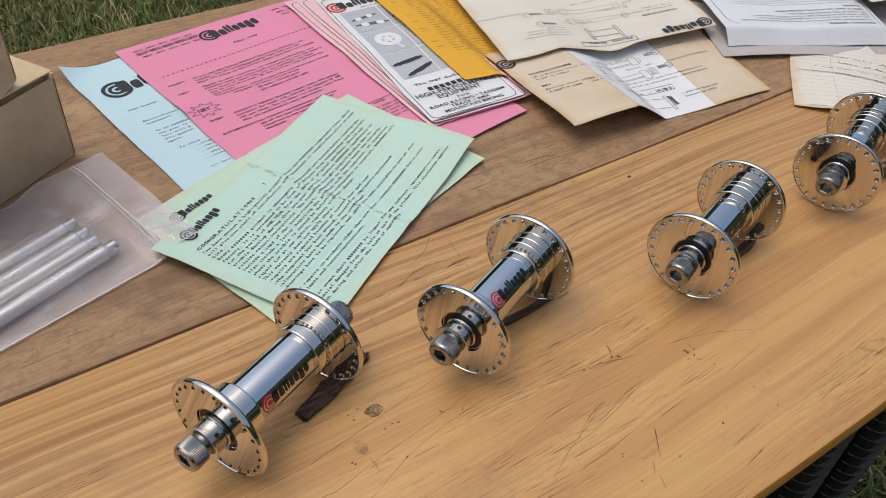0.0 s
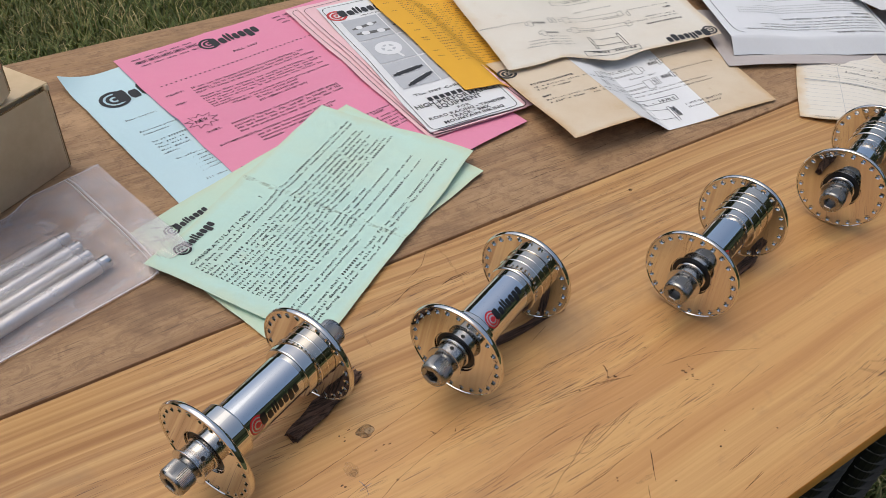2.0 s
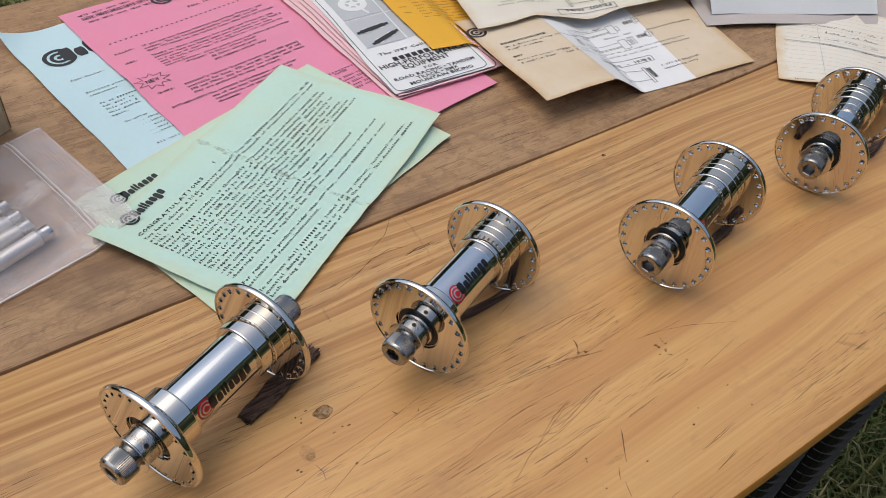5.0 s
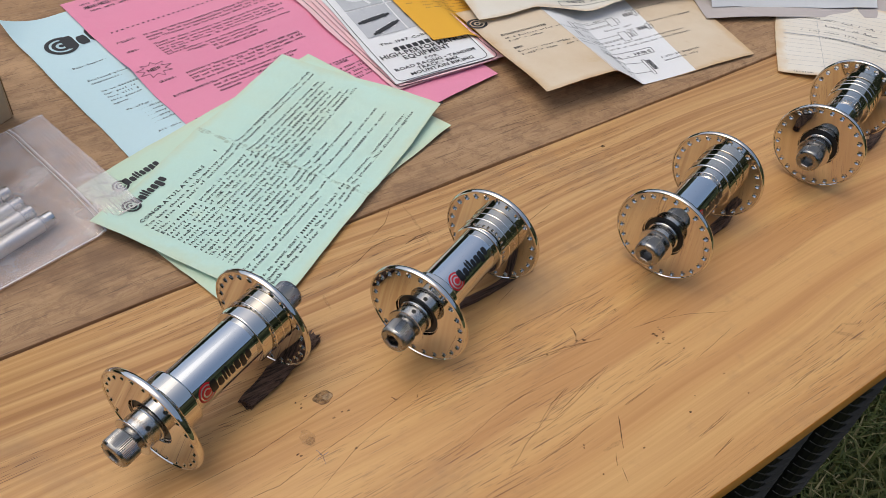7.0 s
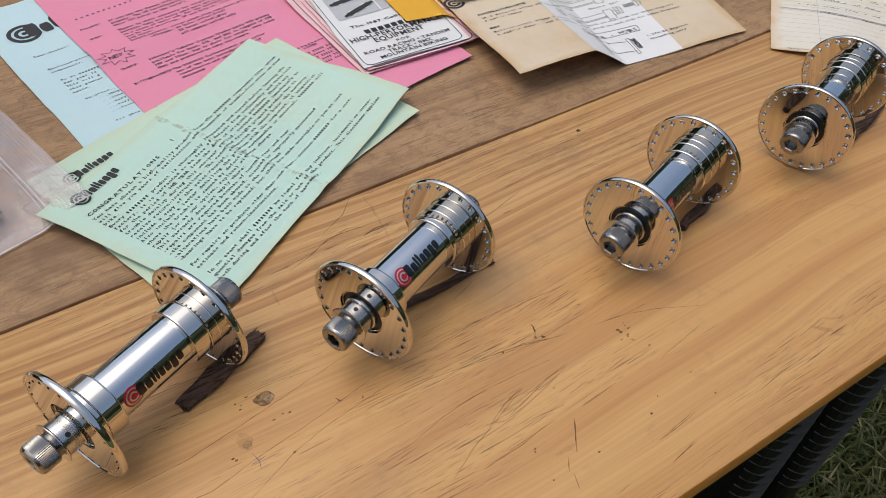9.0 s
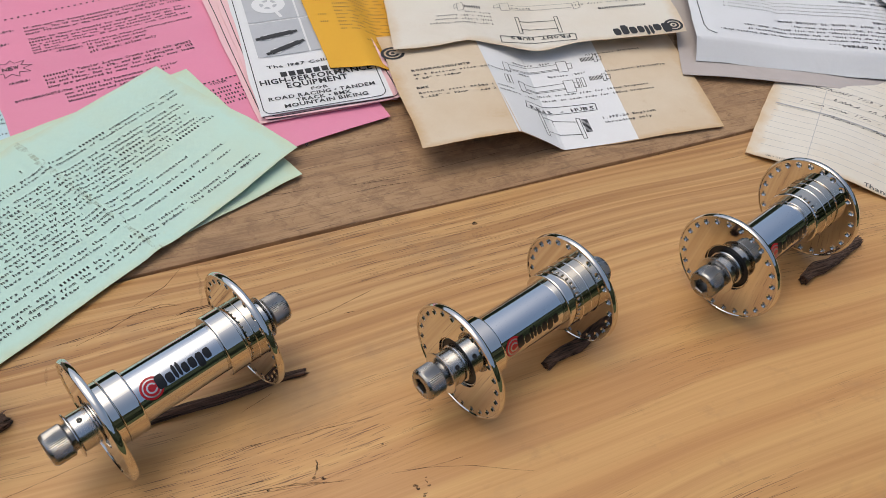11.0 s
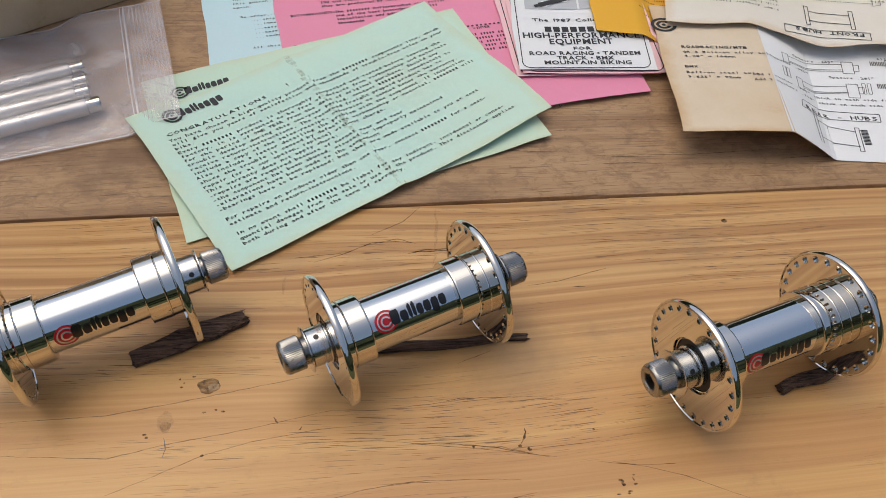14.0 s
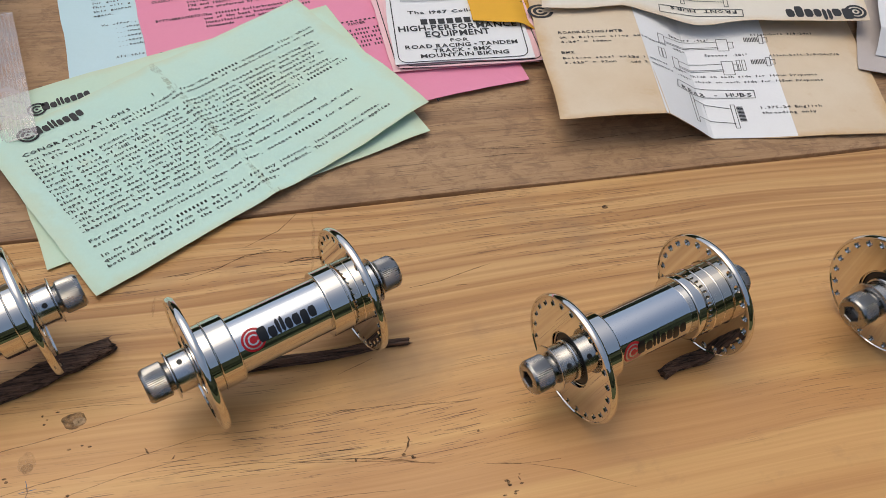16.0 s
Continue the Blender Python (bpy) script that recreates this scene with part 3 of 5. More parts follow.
        bm.to_mesh(me)
        bm.free()
        me.materials.append(mat)
        return me

    red, pale, black = Print(), Print(), Print()
    red.ring((-0.0130, 0), 0.0, 0.0050, n=36)
    for r0, r1 in ((0.0034, 0.0040), (0.0016, 0.0023)):
        pale.ring((-0.0130, 0), r0, r1, 25, 335)
    black.wordmark((-0.0108, -0.0026), (1, 0), 0.0265)
    part("target_decal", on_tube(red, "target_decal", DECAL_RED, 0.00006), h, "red round target decal")
    part("target_rings", on_tube(pale, "target_rings", DECAL_PALE, 0.00009), h)
    tagged(part("wordmark_decal", on_tube(black, "wordmark_decal", DECAL_BLACK, 0.00010), h, "stout black bars of the maker's mark"), kind="stuff")
    return h


R_HUB = 0.0294


def hub_pose(x, y, heading_deg, roll):
    return Matrix.Translation((x, y, TOP + R_HUB)) @ pose(0, 0, 0, 0, 0, heading_deg) @ pose(0, 0, 0, -roll, 0, 0)


first = hub()
first.matrix_basis = hub_pose(-0.0450, 0.0236, 23.3, 18)
copy_thing(first, hub_pose(0.0880, 0.0156, 22.3, 52))
copy_thing(first, hub_pose(0.2409, -0.0077, 18.2, 22))
copy_thing(first, hub_pose(0.3920, 0.0024, 18.6, 25))


# ---- strips of bark that chock the hubs ----
def bark(a, b, width, thick, seed, z0=0.0):
    (dx, dy), length = heading(a, b)
    n, k = 48, 36
    verts, faces = [], []
    for i in range(n + 1):
        s = i / n
        w = width * (0.72 + 0.28 * math.sin(math.pi * min(1, 0.12 + s * 0.9))) * (1 + 0.22 * noise.noise(Vector((s * 5, seed, 1))))
        off = 0.0016 * noise.noise(Vector((s * 3, seed, 5)))
        for j in range(k):
            an = 2 * math.pi * j / k
            e = 1 + 0.28 * noise.noise(Vector((s * 3.0, math.cos(an) * 3 + seed, math.sin(an) * 3))) + 0.30 * noise.noise(Vector((s * 5.0, math.cos(an) * 11 + seed, math.sin(an) * 11)))
            y = off + w / 2 * math.copysign(abs(math.cos(an)) ** 0.7, math.cos(an)) * e
            z = thick / 2 + thick / 2 * math.copysign(abs(math.sin(an)) ** 0.6, math.sin(an)) * e
            x = length * s + (0.0040 * noise.noise(Vector((j * 0.9, seed, 3.0 * (i > n / 2)))) if i in (0, n) else 0)
            verts.append((a[0] + dx * x - dy * y, a[1] + dy * x + dx * y, TOP + z0 + max(0.0002, z)))
    for i in range(n):
        for j in range(k):
            j2 = (j + 1) % k
            faces.append((i * k + j, (i + 1) * k + j, (i + 1) * k + j2, i * k + j2))
    faces += [tuple(range(k)), tuple(range(n * k, n * k + k))]
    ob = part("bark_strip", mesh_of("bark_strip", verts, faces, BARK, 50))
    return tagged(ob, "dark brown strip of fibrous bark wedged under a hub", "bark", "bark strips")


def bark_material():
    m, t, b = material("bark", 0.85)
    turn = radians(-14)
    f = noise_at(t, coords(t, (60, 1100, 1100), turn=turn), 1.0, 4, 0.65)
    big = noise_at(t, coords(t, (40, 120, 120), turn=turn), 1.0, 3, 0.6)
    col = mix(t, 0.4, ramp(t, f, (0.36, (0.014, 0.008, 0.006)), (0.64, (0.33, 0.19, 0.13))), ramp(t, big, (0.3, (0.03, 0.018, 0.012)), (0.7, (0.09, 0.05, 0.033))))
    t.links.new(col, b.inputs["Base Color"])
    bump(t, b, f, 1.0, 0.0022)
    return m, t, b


BARK = bark_material()[0]
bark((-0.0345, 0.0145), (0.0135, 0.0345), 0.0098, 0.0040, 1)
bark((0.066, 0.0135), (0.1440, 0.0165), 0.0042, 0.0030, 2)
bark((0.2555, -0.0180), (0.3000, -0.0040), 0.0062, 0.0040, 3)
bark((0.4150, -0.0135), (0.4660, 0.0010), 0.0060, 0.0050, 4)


# ---- papers, lowest first ----
def text_block(pr, lines, o, d, pitch, height, leading, bold=False):
    for i, s in enumerate(lines):
        pr.text(s, (o[0] + d[1] * leading * i, o[1] - d[0] * leading * i), d, pitch, height, bold)


def dots(pr, o, d, length, step, size):
    for i in range(int(length / step)):
        p = (o[0] + d[0] * i * step, o[1] + d[1] * i * step)
        pr.bar(p, d, 0, 0, size, size)


def blue_letter():
    s = Sheet((-0.0505, 0.398), (0.161, 0.430), (0.195, 0.205), (-0.0115, 0.175),
              lambda u, v: 0.0009 + 0.009 * max(0, 1 - u / 0.16 - v / 0.16) ** 2 + 0.0018 * max(0, 1 - u / 0.16) ** 2 * math.sin(math.pi * min(1, v * 1.6)), seed=1)
    pr, logo = Print(), Print()
    d = (0.988, 0.155)
    logo.target((-0.0190, 0.3600), 0.0118, 0.15)
    logo.wordmark((-0.0165, 0.3535), d, 0.062, 1.95)
    text_block(pr, ["Dear Dealer:"], (-0.021, 0.3265), d, 0.0021, 0.0019, 0.004)
    text_block(pr, ["Enclosed pleas", "components."], (-0.0165, 0.308), d, 0.0021, 0.0019, 0.0043)
    text_block(pr, ["We at ~~~~~~~~", "Our goal is", "This will g", "this guaran", "again."], (-0.0125, 0.2925), d, 0.0021, 0.0019, 0.0043)
    text_block(pr, ["We offer..."], (-0.0045, 0.2655), d, 0.0021, 0.0019, 0.0043)
    text_block(pr, ["...shippin", "...immedia", "...easy", "...easy", "...techni"], (0.0035, 0.2625), d, 0.0021, 0.0019, 0.0044)
    text_block(pr, ["All this w"], (0.0055, 0.2345), d, 0.0021, 0.0019, 0.0043)
    sheet_thing("blue_letter", "pale blue typed letter with a curled corner on brown wood", s, BLUE_PAPER, [("typed_text", pr, INK, ""), ("logo", logo, INK, "large black target logo")])


def pink_letter():
    s = Sheet((-0.004, 0.414), (0.207, 0.441), (0.2455, 0.185), (0.035, 0.150),
              lambda u, v: 0.0024 + 0.0022 * math.exp(-((v - 0.42) / 0.05) ** 2) + ripple(u, v, 2, 0.0007), seed=2)
    pr, logo = Print(), Print()
    d = (0.9885, 0.151)
    for r in range(3):
        for i in range(5):
            o = (0.0085 + 0.0112 * i + r * 0.0016 + d[1] * 0.005 * r, 0.4055 + d[1] * 0.0112 * i - 0.0055 * r)
            pr.text("NEWS", o, d, 0.0021, 0.0026 if r == 1 else 0.0019, True)
            o2 = (o[0] + 0.1300, o[1] + 0.0165)
            pr.text("NEWS", o2, d, 0.0021, 0.0019, True)
            if r == 1:
                pr.loop([(o[0] - 0.0006, o[1] - 0.0006), (o[0] + 0.0090, o[1] + 0.0008), (o[0] + 0.0087, o[1] + 0.0044), (o[0] - 0.0009, o[1] + 0.0031)], 0.0003)
    logo.target((0.0735, 0.4055), 0.0088, 0.15)
    logo.wordmark((0.0755, 0.3990), d, 0.047, 2.0)
    pr.text("FALL 1987", (0.087, 0.3835), d, 0.0026, 0.0027)
    dots(pr, (0.0165, 0.3585), d, 0.170, 0.0042, 0.0014)
    p, h = 0.00193, 0.0023
    lead = 0.00395
    blocks = [
        ("PULLEYS:", ["If you use the famous ~~~~~~~~ Derailleur-Pulleys, you", "company. The US Worldchampionship Team 1987 are ~~~", "their TTT-bikes at the World's later this Fall in Villach"], 0.3425),
        ("HUBS:", ["Thanks to their extremely low weight and friction, you", "~~~~~~~~ Hubs are being used more and more for the Road &", "in a class of their own. For the ~~~~~~~~~ our hubs", "and 36 hole drillings, QR and Bolt-on, with colored ~~~", "and match.", "Colors-Centers: silver,black,blue,red,white,grey,orange", "       -Flanges: 16 hole: silver,black", "                 32 hole: silver,grey", "                 all others: silver only"], 0.3275),
        ("CRANKS:", ["~~~~~~~~'s Tubular 2-piece Cranks (only 600 grams)", "available for Road, ATB, and BMX in lengths of 152", "190 and 196mm. Due to their low weight, easy insta", "they are preferred by many top-riders."], 0.2830),
        ("BOTTOMBRACKETS:", ["    The ~~~~~~~~ Rollerbracket with roller", "    one of the best bottombrackets, ~~~", "    installation and adjustable", "    thousands"], 0.2640)]
    for head, lines, y in blocks:
        x = 0.0155 + (0.3425 - y) * 0.155
        pr.text(head, (x, y), d, p, h)
        text_block(pr, lines, (x + 0.0205, y + 0.003), d, p, h, lead, True)
    dots(pr, (0.0310, 0.2340), d, 0.19, 0.0029, 0.0014)
    dots(pr, (0.0310, 0.2310), (0.151, -0.9885), 0.03, 0.0029, 0.0012)
    pr.text("WINTER", (0.1435, 0.2480), d, p, h)
    text_block(pr, ["~~ ~~~~~ ~~~~~~", "~~~~~~~ ~~~ ~~~", "~~~ ~~~~~ ~~~~", "~~ ~~~~ ~~~~~~", "~~~~~~ ~~~ ~~~"], (0.1420, 0.2415), d, p, h, lead)
    pr.text("p.", (0.1865, 0.1735), d, 0.0024, 0.0026, True)
    # hand-drawn star
    c = (0.0270, 0.2985)
    star = [(c[0] + (0.0130 if i % 2 == 0 else 0.0072) * math.cos(6.2832 * i / 18 + 0.2), c[1] + (0.0085 if i % 2 == 0 else 0.0050) * math.sin(6.2832 * i / 18 + 0.2)) for i in range(18)]
    pr.loop(star, 0.00035)
    pr.text("NEW", (c[0] - 0.0052, c[1] - 0.0022), d, 0.0034, 0.0033)
    sheet_thing("pink_newsletter", "bright pink typed newsletter with a fold across it", s, PINK_PAPER, [("typed_text", pr, INK, ""), ("logo", logo, INK, "black target logo")])


def brochure(offset, corners, mat, full):
    s = Sheet(*corners, lambda u, v: offset + 0.0016 * math.exp(-((v - 0.45) / 0.12) ** 2) + 0.0012 * (1 - v) + ripple(u, v, offset * 900, 0.0004), seed=offset * 4000)
    a, b, c, dd = [Vector(p) for p in corners]

    def q(u, v):
        return tuple(s.at(u, v))

    frame_line = Print()
    m = 0.035
    rim = []
    for cu, cv, a0 in ((m + 0.06, m * 0.5 + 0.025, 180), (1 - m - 0.06, m * 0.5 + 0.025, 270), (1 - m - 0.06, 1 - m * 0.2 - 0.025, 0), (m + 0.06, 1 - m * 0.2 - 0.025, 90)):
        for i in range(5):
            an = radians(a0 + 90 * i / 4)
            rim.append(q(cu + 0.06 * math.cos(an), cv + 0.025 * math.sin(an)))
    frame_line.loop(rim, 0.0006)
    marks = [("border", frame_line, INK, "")]
    if full:
        d, width = heading(q(0, 0.8), q(1, 0.8))
        pr, red, photo, pale, dark, mid = Print(), Print(), [], Print(), Print(), Print()
        red.target(q(0.13, 0.10), 0.0092)
        pr.wordmark(q(0.16, 0.118), d, 0.050)
        pr.text("AMERICAN MADE", q(0.36, 0.140), d, 0.0016, 0.0018)
        ul, ur = 0.10, 0.94
        v0, v1 = 0.150, 0.720
        for i in range(3):
            for j in range(2):
                ua, ub = ul + (ur - ul) * j / 2 + 0.008, ul + (ur - ul) * (j + 1) / 2 - 0.008
                va, vb = v0 + (v1 - v0) * i / 3 + 0.004, v0 + (v1 - v0) * (i + 1) / 3 - 0.004
                panel = Print()
                panel.add([q(ua + (ub - ua) * i2 / 6, vb + (va - vb) * j2 / 6) for j2 in range(7) for i2 in range(7)], [(j2 * 7 + i2, j2 * 7 + i2 + 1, j2 * 7 + i2 + 8, j2 * 7 + i2 + 7) for j2 in range(6) for i2 in range(6)], (0, 0), (1, 0))
                photo.append(panel)

        def little_hub(cu, cv, ang, body, ends, size):
            o = q(cu, cv)
            e = (math.cos(ang), math.sin(ang))
            body.bar(o, e, -0.0125 * size, -0.0024 * size, 0.0125 * size, 0.0024 * size)
            for k in (-0.0075, 0.0075):
                ends.disc((o[0] + e[0] * k * size, o[1] + e[1] * k * size), 0.0040 * size, 14, 0.9, ang)
            body.bar(o, e, -0.0165 * size, -0.0014 * size, -0.0105 * size, 0.0014 * size)
            body.bar(o, e, 0.0105 * size, -0.0014 * size, 0.0165 * size, 0.0014 * size)

        little_hub(0.30, 0.225, 0.15, mid, pale, 0.8)
        little_hub(0.33, 0.285, -0.12, mid, pale, 0.95)
        little_hub(0.72, 0.25, 0.3, mid, pale, 0.8)
        pale.ring(q(0.31, 0.435), 0.0062, 0.0118, squash=0.95, n=24)
        pale.disc(q(0.31, 0.435), 0.0035)
        for i in range(5):
            an = 6.2832 * i / 5
            o = q(0.31, 0.435)
            pale.bar(o, (math.cos(an), math.sin(an)), 0, -0.0012, 0.0085, 0.0012)
        pale.bar(q(0.31, 0.435), (0.3, -0.954), 0, -0.0012, 0.0180, 0.0012)
        little_hub(0.30, 0.61, 0.12, dark, pale, 0.9)
        little_hub(0.34, 0.68, 0.35, dark, pale, 0.9)
        little_hub(0.72, 0.43, 0.5, mid, pale, 0.8)
        dark.disc(q(0.715, 0.635), 0.0095)
        for r0, r1 in ((0.0062, 0.0074), (0.0036, 0.0048), (0.0, 0.0016)):
            pale.ring(q(0.715, 0.635), r0, r1)
        for body, u, v, w, hgt, bold in (("The 1987 Collection", 0.150, 0.778, 0.66, 0.0032, False),
                                         ("HIGH-PERFORMANCE", 0.06, 0.857, 0.88, 0.0052, True), ("EQUIPMENT", 0.25, 0.886, 0.48, 0.0052, True), ("FOR", 0.42, 0.912, 0.14, 0.0030, False),
                                         ("ROAD RACING • TANDEM", 0.09, 0.936, 0.82, 0.0034, True), ("TRACK • BMX", 0.29, 0.957, 0.42, 0.0034, True), ("MOUNTAIN BIKING", 0.19, 0.978, 0.64, 0.0034, True)):
            pr.text(body, q(u, v), d, 0, hgt, bold, fit=w * width)
        # the maker's name above: plain bars
        for i in range(8):
            pr.bar(q(0.235 + 0.064 * i, 0.828), d, 0, 0, 0.0042, 0.0052)
        marks += [("printed_text", pr, INK, "bold black capitals"), ("target_logo", red, PRINT_RED, "red target")]
    ob = sheet_thing("brochure", "white folded brochure with product pictures and bold black capitals" if full else "pale pink folded brochure in a fanned pile, its black border showing", s, mat, marks, "brochure", nu=24, nv=48)
    if full:
        for panel in photo:
            part("photo", panel.mesh("photo", PHOTO, s.z, 0.0004), ob, "grey halftone product picture")
        tagged(part("picture_greys", mid.mesh("picture_greys", FAINT, s.z, 0.0006), ob), kind="stuff")
        tagged(part("picture_highlight", pale.mesh("picture_highlight", WHITE_PAPER, s.z, 0.0007), ob), kind="stuff")
        tagged(part("picture_darks", dark.mesh("picture_darks", INK, s.z, 0.0009), ob), kind="stuff")
    tagged(ob, group="brochures in a pile")


def yellow_list():
    s = Sheet((0.232, 0.455), (0.330, 0.435), (0.312, 0.214), (0.2210, 0.2365),
              lambda u, v: 0.0108 - 0.0070 * ease((u - 0.28) / 0.20) - 0.0012 * v + 0.003 * math.exp(-((v - 0.55) / 0.16) ** 2) * (1 - u) + 0.0018 * ease((v - 0.95) / 0.05) * math.sin(3.14 * u) + ripple(u, v, 8, 0.0008), seed=9)
    pr = Print()
    rng = random.Random(4)
    d = (0.9790, -0.2039)

    def q(u, v):
        return tuple(s.at(u, v))

    for v, u0, n in [(0.20, 0.30, 12), (0.225, 0.26, 18)]:
        pr.text("~" * n, q(u0, v), d, 0.0017, 0.0012, False)
    v = 0.29
    while v < 0.80:
        x = 0.18
        while x < 0.80:
            n = rng.choice((3, 4, 6, 8))
            pr.text("~" * n, q(x, v), d, 0.0015, 0.00125)
            x += n * 0.0165 + 0.03
        if rng.random() < 0.25:
            pr.text("~~~~", q(0.05, v), d, 0.0015, 0.00125)
        v += 0.0195
    pr.text("All merchandise sent", q(0.34, 0.845), d, 0.0016, 0.0015)
    pr.text("All prices FOB", q(0.36, 0.878), d, 0.0016, 0.0015)
    pr.text("a 15% restocking", q(0.38, 0.935), d, 0.0016, 0.0015)
    sheet_thing("yellow_price_list", "golden yellow price list with rows of small type", s, YELLOW_PAPER, [("typed_text", pr, INK, "")], nu=36, nv=60,
                shift=lambda u, v: (-0.004 * math.sin(math.pi * min(1, v)) * (1 - u), 0))


def diagram(pr, q):
    """Line drawings of axles, spacers and a hub shell on an instruction sheet; q maps the sheet's own 0..1 to plan."""
    def box(u, v, w, h):
        pr.loop([q(u, v), q(u + w, v - 0.02), q(u + w, v + h - 0.02), q(u, v + h)], 0.00035)

    for v in (0.22, 0.43):
        box(0.40, v, 0.025, 0.09)
        box(0.66, v + 0.02, 0.035, 0.11)
        pr.line(q(0.425, v + 0.01), q(0.66, v + 0.03), 0.0003)
        pr.line(q(0.425, v + 0.07), q(0.66, v + 0.10), 0.0003)
        box(0.695, v + 0.05, 0.025, 0.04)
    box(0.37, 0.40, 0.012, 0.08)
    box(0.735, 0.45, 0.014, 0.10)
    box(0.755, 0.45, 0.014, 0.10)
    for u, v in ((0.775, 0.22), (0.80, 0.42)):
        box(u + 0.06, v - 0.03, 0.022, 0.10)
        for i in range(7):
            pr.line(q(u + i * 0.009, v), q(u + i * 0.009, v + 0.04), 0.0008)
        pr.line(q(u, v + 0.02), q(u + 0.06, v + 0.02), 0.0006)
        box(u + 0.082, v, 0.012, 0.05)


def tan_height(u, v):
    flap = 0.0055 + 0.0130 * v + 0.0025 * u / 0.26
    low = 0.0012
    k = min(1.0, max(0.0, (u - 0.30) / 0.15))
    return low + (flap - low) * (1 - k) + 0.0010 * math.sin(u * 9) * k


def tan_sheet():
    s = Sheet((0.262, 0.268), (0.476, 0.240), (0.4505, 0.1135), (0.2465, 0.1335), tan_height, seed=11)

    def q(u, v):
        return tuple(s.at(u, v))

    d, w = heading(q(0.1, 0.5), q(0.95, 0.5))
    pr, faint, pale = Print(), Print(), Print()

    def frame_box(u, v, w, h, ink=faint):
        ink.loop([q(u, v), q(u + w, v), q(u + w - 0.004, v + h), q(u - 0.004, v + h)], 0.00045)

    # two axles with their end blocks, washers and threaded bolts
    for u0, u1, v0, v1, h in ((0.366, 0.560, 0.345, 0.318, 0.075), (0.392, 0.553, 0.505, 0.482, 0.085)):
        frame_box(u0, v0, 0.020, h)
        frame_box(u1, v1, 0.034, h + 0.012)
        frame_box(u1 + 0.034, v1 + 0.022, 0.016, 0.045)
        for k in (0.012, 0.052, 0.062):
            faint.line(q(u0 + 0.020, v0 + k), q(u1, v1 + k + 0.008), 0.00045)
    for u in (0.350, 0.362, 0.600, 0.616):
        frame_box(u, 0.475 if u > 0.5 else 0.468, 0.010, 0.075)
    for u, v in ((0.648, 0.322), (0.646, 0.488)):
        for i in range(9):
            pr.line(q(u + i * 0.0050, v - 0.014), q(u + i * 0.0050 - 0.001, v + 0.020), 0.0006)
        frame_box(u + 0.046, v - 0.026, 0.012, 0.062, pr)
        frame_box(u + 0.058, v - 0.010, 0.014, 0.034, pr)
    pr.text("ROADRACING/MTB", q(0.062, 0.385), d, 0.0029, 0.0026, True)
    text_block(pr, ["QR & Bolt-on alloy axle", "4.28\" = 108mm"], q(0.062, 0.425), d, 0.0024, 0.0021, 0.0048)
    pr.text("BMX", q(0.055, 0.545), d, 0.0027, 0.0024, True)
    text_block(pr, ["Bolt-on steel axle", "3.625\" = 92mm"], q(0.055, 0.588), d, 0.0024, 0.0021, 0.0048)
    text_block(pr, ["Add 1 washer .100\" thick on each side for 100mm Dropouts", "Add 2 washers .100\" thick on each side for 105mm Dropouts"], q(0.240, 0.598), d, 0.0022, 0.0020, 0.0050)
    for body, u, v in (("Spacers .463\"", 0.405, 0.335), ("Washer .055\"", 0.325, 0.435), ("Spacers .281\"", 0.508, 0.445), ("Allen-bolt 3/8-24x1", 0.670, 0.295), ("Allen-bolt 3/8-24x7/8", 0.705, 0.455)):
        pr.text(body, q(u, v), d, 0.0022, 0.0020)
    pr.loop([q(0.383, 0.678), q(0.620, 0.690), q(0.617, 0.742), q(0.374, 0.735)], 0.0005)
    pr.text("REAR - HUBS", q(0.390, 0.730), d, 0.0042, 0.0034)
    frame_box(0.413, 0.745, 0.011, 0.180, pr)
    frame_box(0.534, 0.785, 0.012, 0.150, pr)
    for a, b in ((0.775, 0.812), (0.885, 0.905)):
        pr.line(q(0.424, a), q(0.534, b), 0.0005)
    pr.line(q(0.455, 0.785), q(0.452, 0.890), 0.0004)
    for i in range(11):
        pr.line(q(0.549, 0.800 + i * 0.009), q(0.569, 0.800 + i * 0.009), 0.0008)
    text_block(pr, ["1.375-24 English", "threading only"], q(0.618, 0.815), d, 0.0024, 0.0021, 0.0045)
    ob = sheet_thing("instruction_sheet", "tanned folded instruction sheet with hub diagrams and a pale unfaded panel", s, TAN_PAPER, [("printed_text", pr, INK, ""), ("line_drawing", faint, FAINT, "faint line drawing")], nu=80, nv=40)
    # the middle panel, which the sun has not browned
    n = 30
    for i in range(n):
        for j in range(20):
            u0, u1 = 0.300 + 0.41 * i / n, 0.300 + 0.41 * (i + 1) / n
            v0, v1 = 0.004 + 0.992 * j / 20, 0.004 + 0.992 * (j + 1) / 20
            sh = lambda u, v: q(u - 0.02 * (v - 0.5), v)
            pale.add([sh(u0, v1), sh(u1, v1), sh(u1, v0), sh(u0, v0)], [(0, 1, 2, 3)], (0, 0), (1, 0))
    part("pale_panel", pale.mesh("pale_panel", WHITE_PAPER, s.z, 0.00012), ob, "pale unfaded middle panel")
    logo = Print()
    logo.target((0.2655, 0.2420), 0.0082, 0.1)
    part("logo", logo.mesh("logo", INK, s.z), ob)


def cream_height(u, v):
    folds = ((0.0, 0.0125), (0.25, 0.0150), (0.47, 0.0085), (0.72, 0.0115), (1.0, 0.0150))
    z = folds[-1][1] if u >= 1 else folds[0][1]
    for (a, za), (b, zb) in zip(folds, folds[1:]):
        if a <= u <= b:
            z = za + (zb - za) * (u - a) / (b - a)
    return z + 0.0015 * (1 - v) + ripple(u, v, 23, 0.0010)


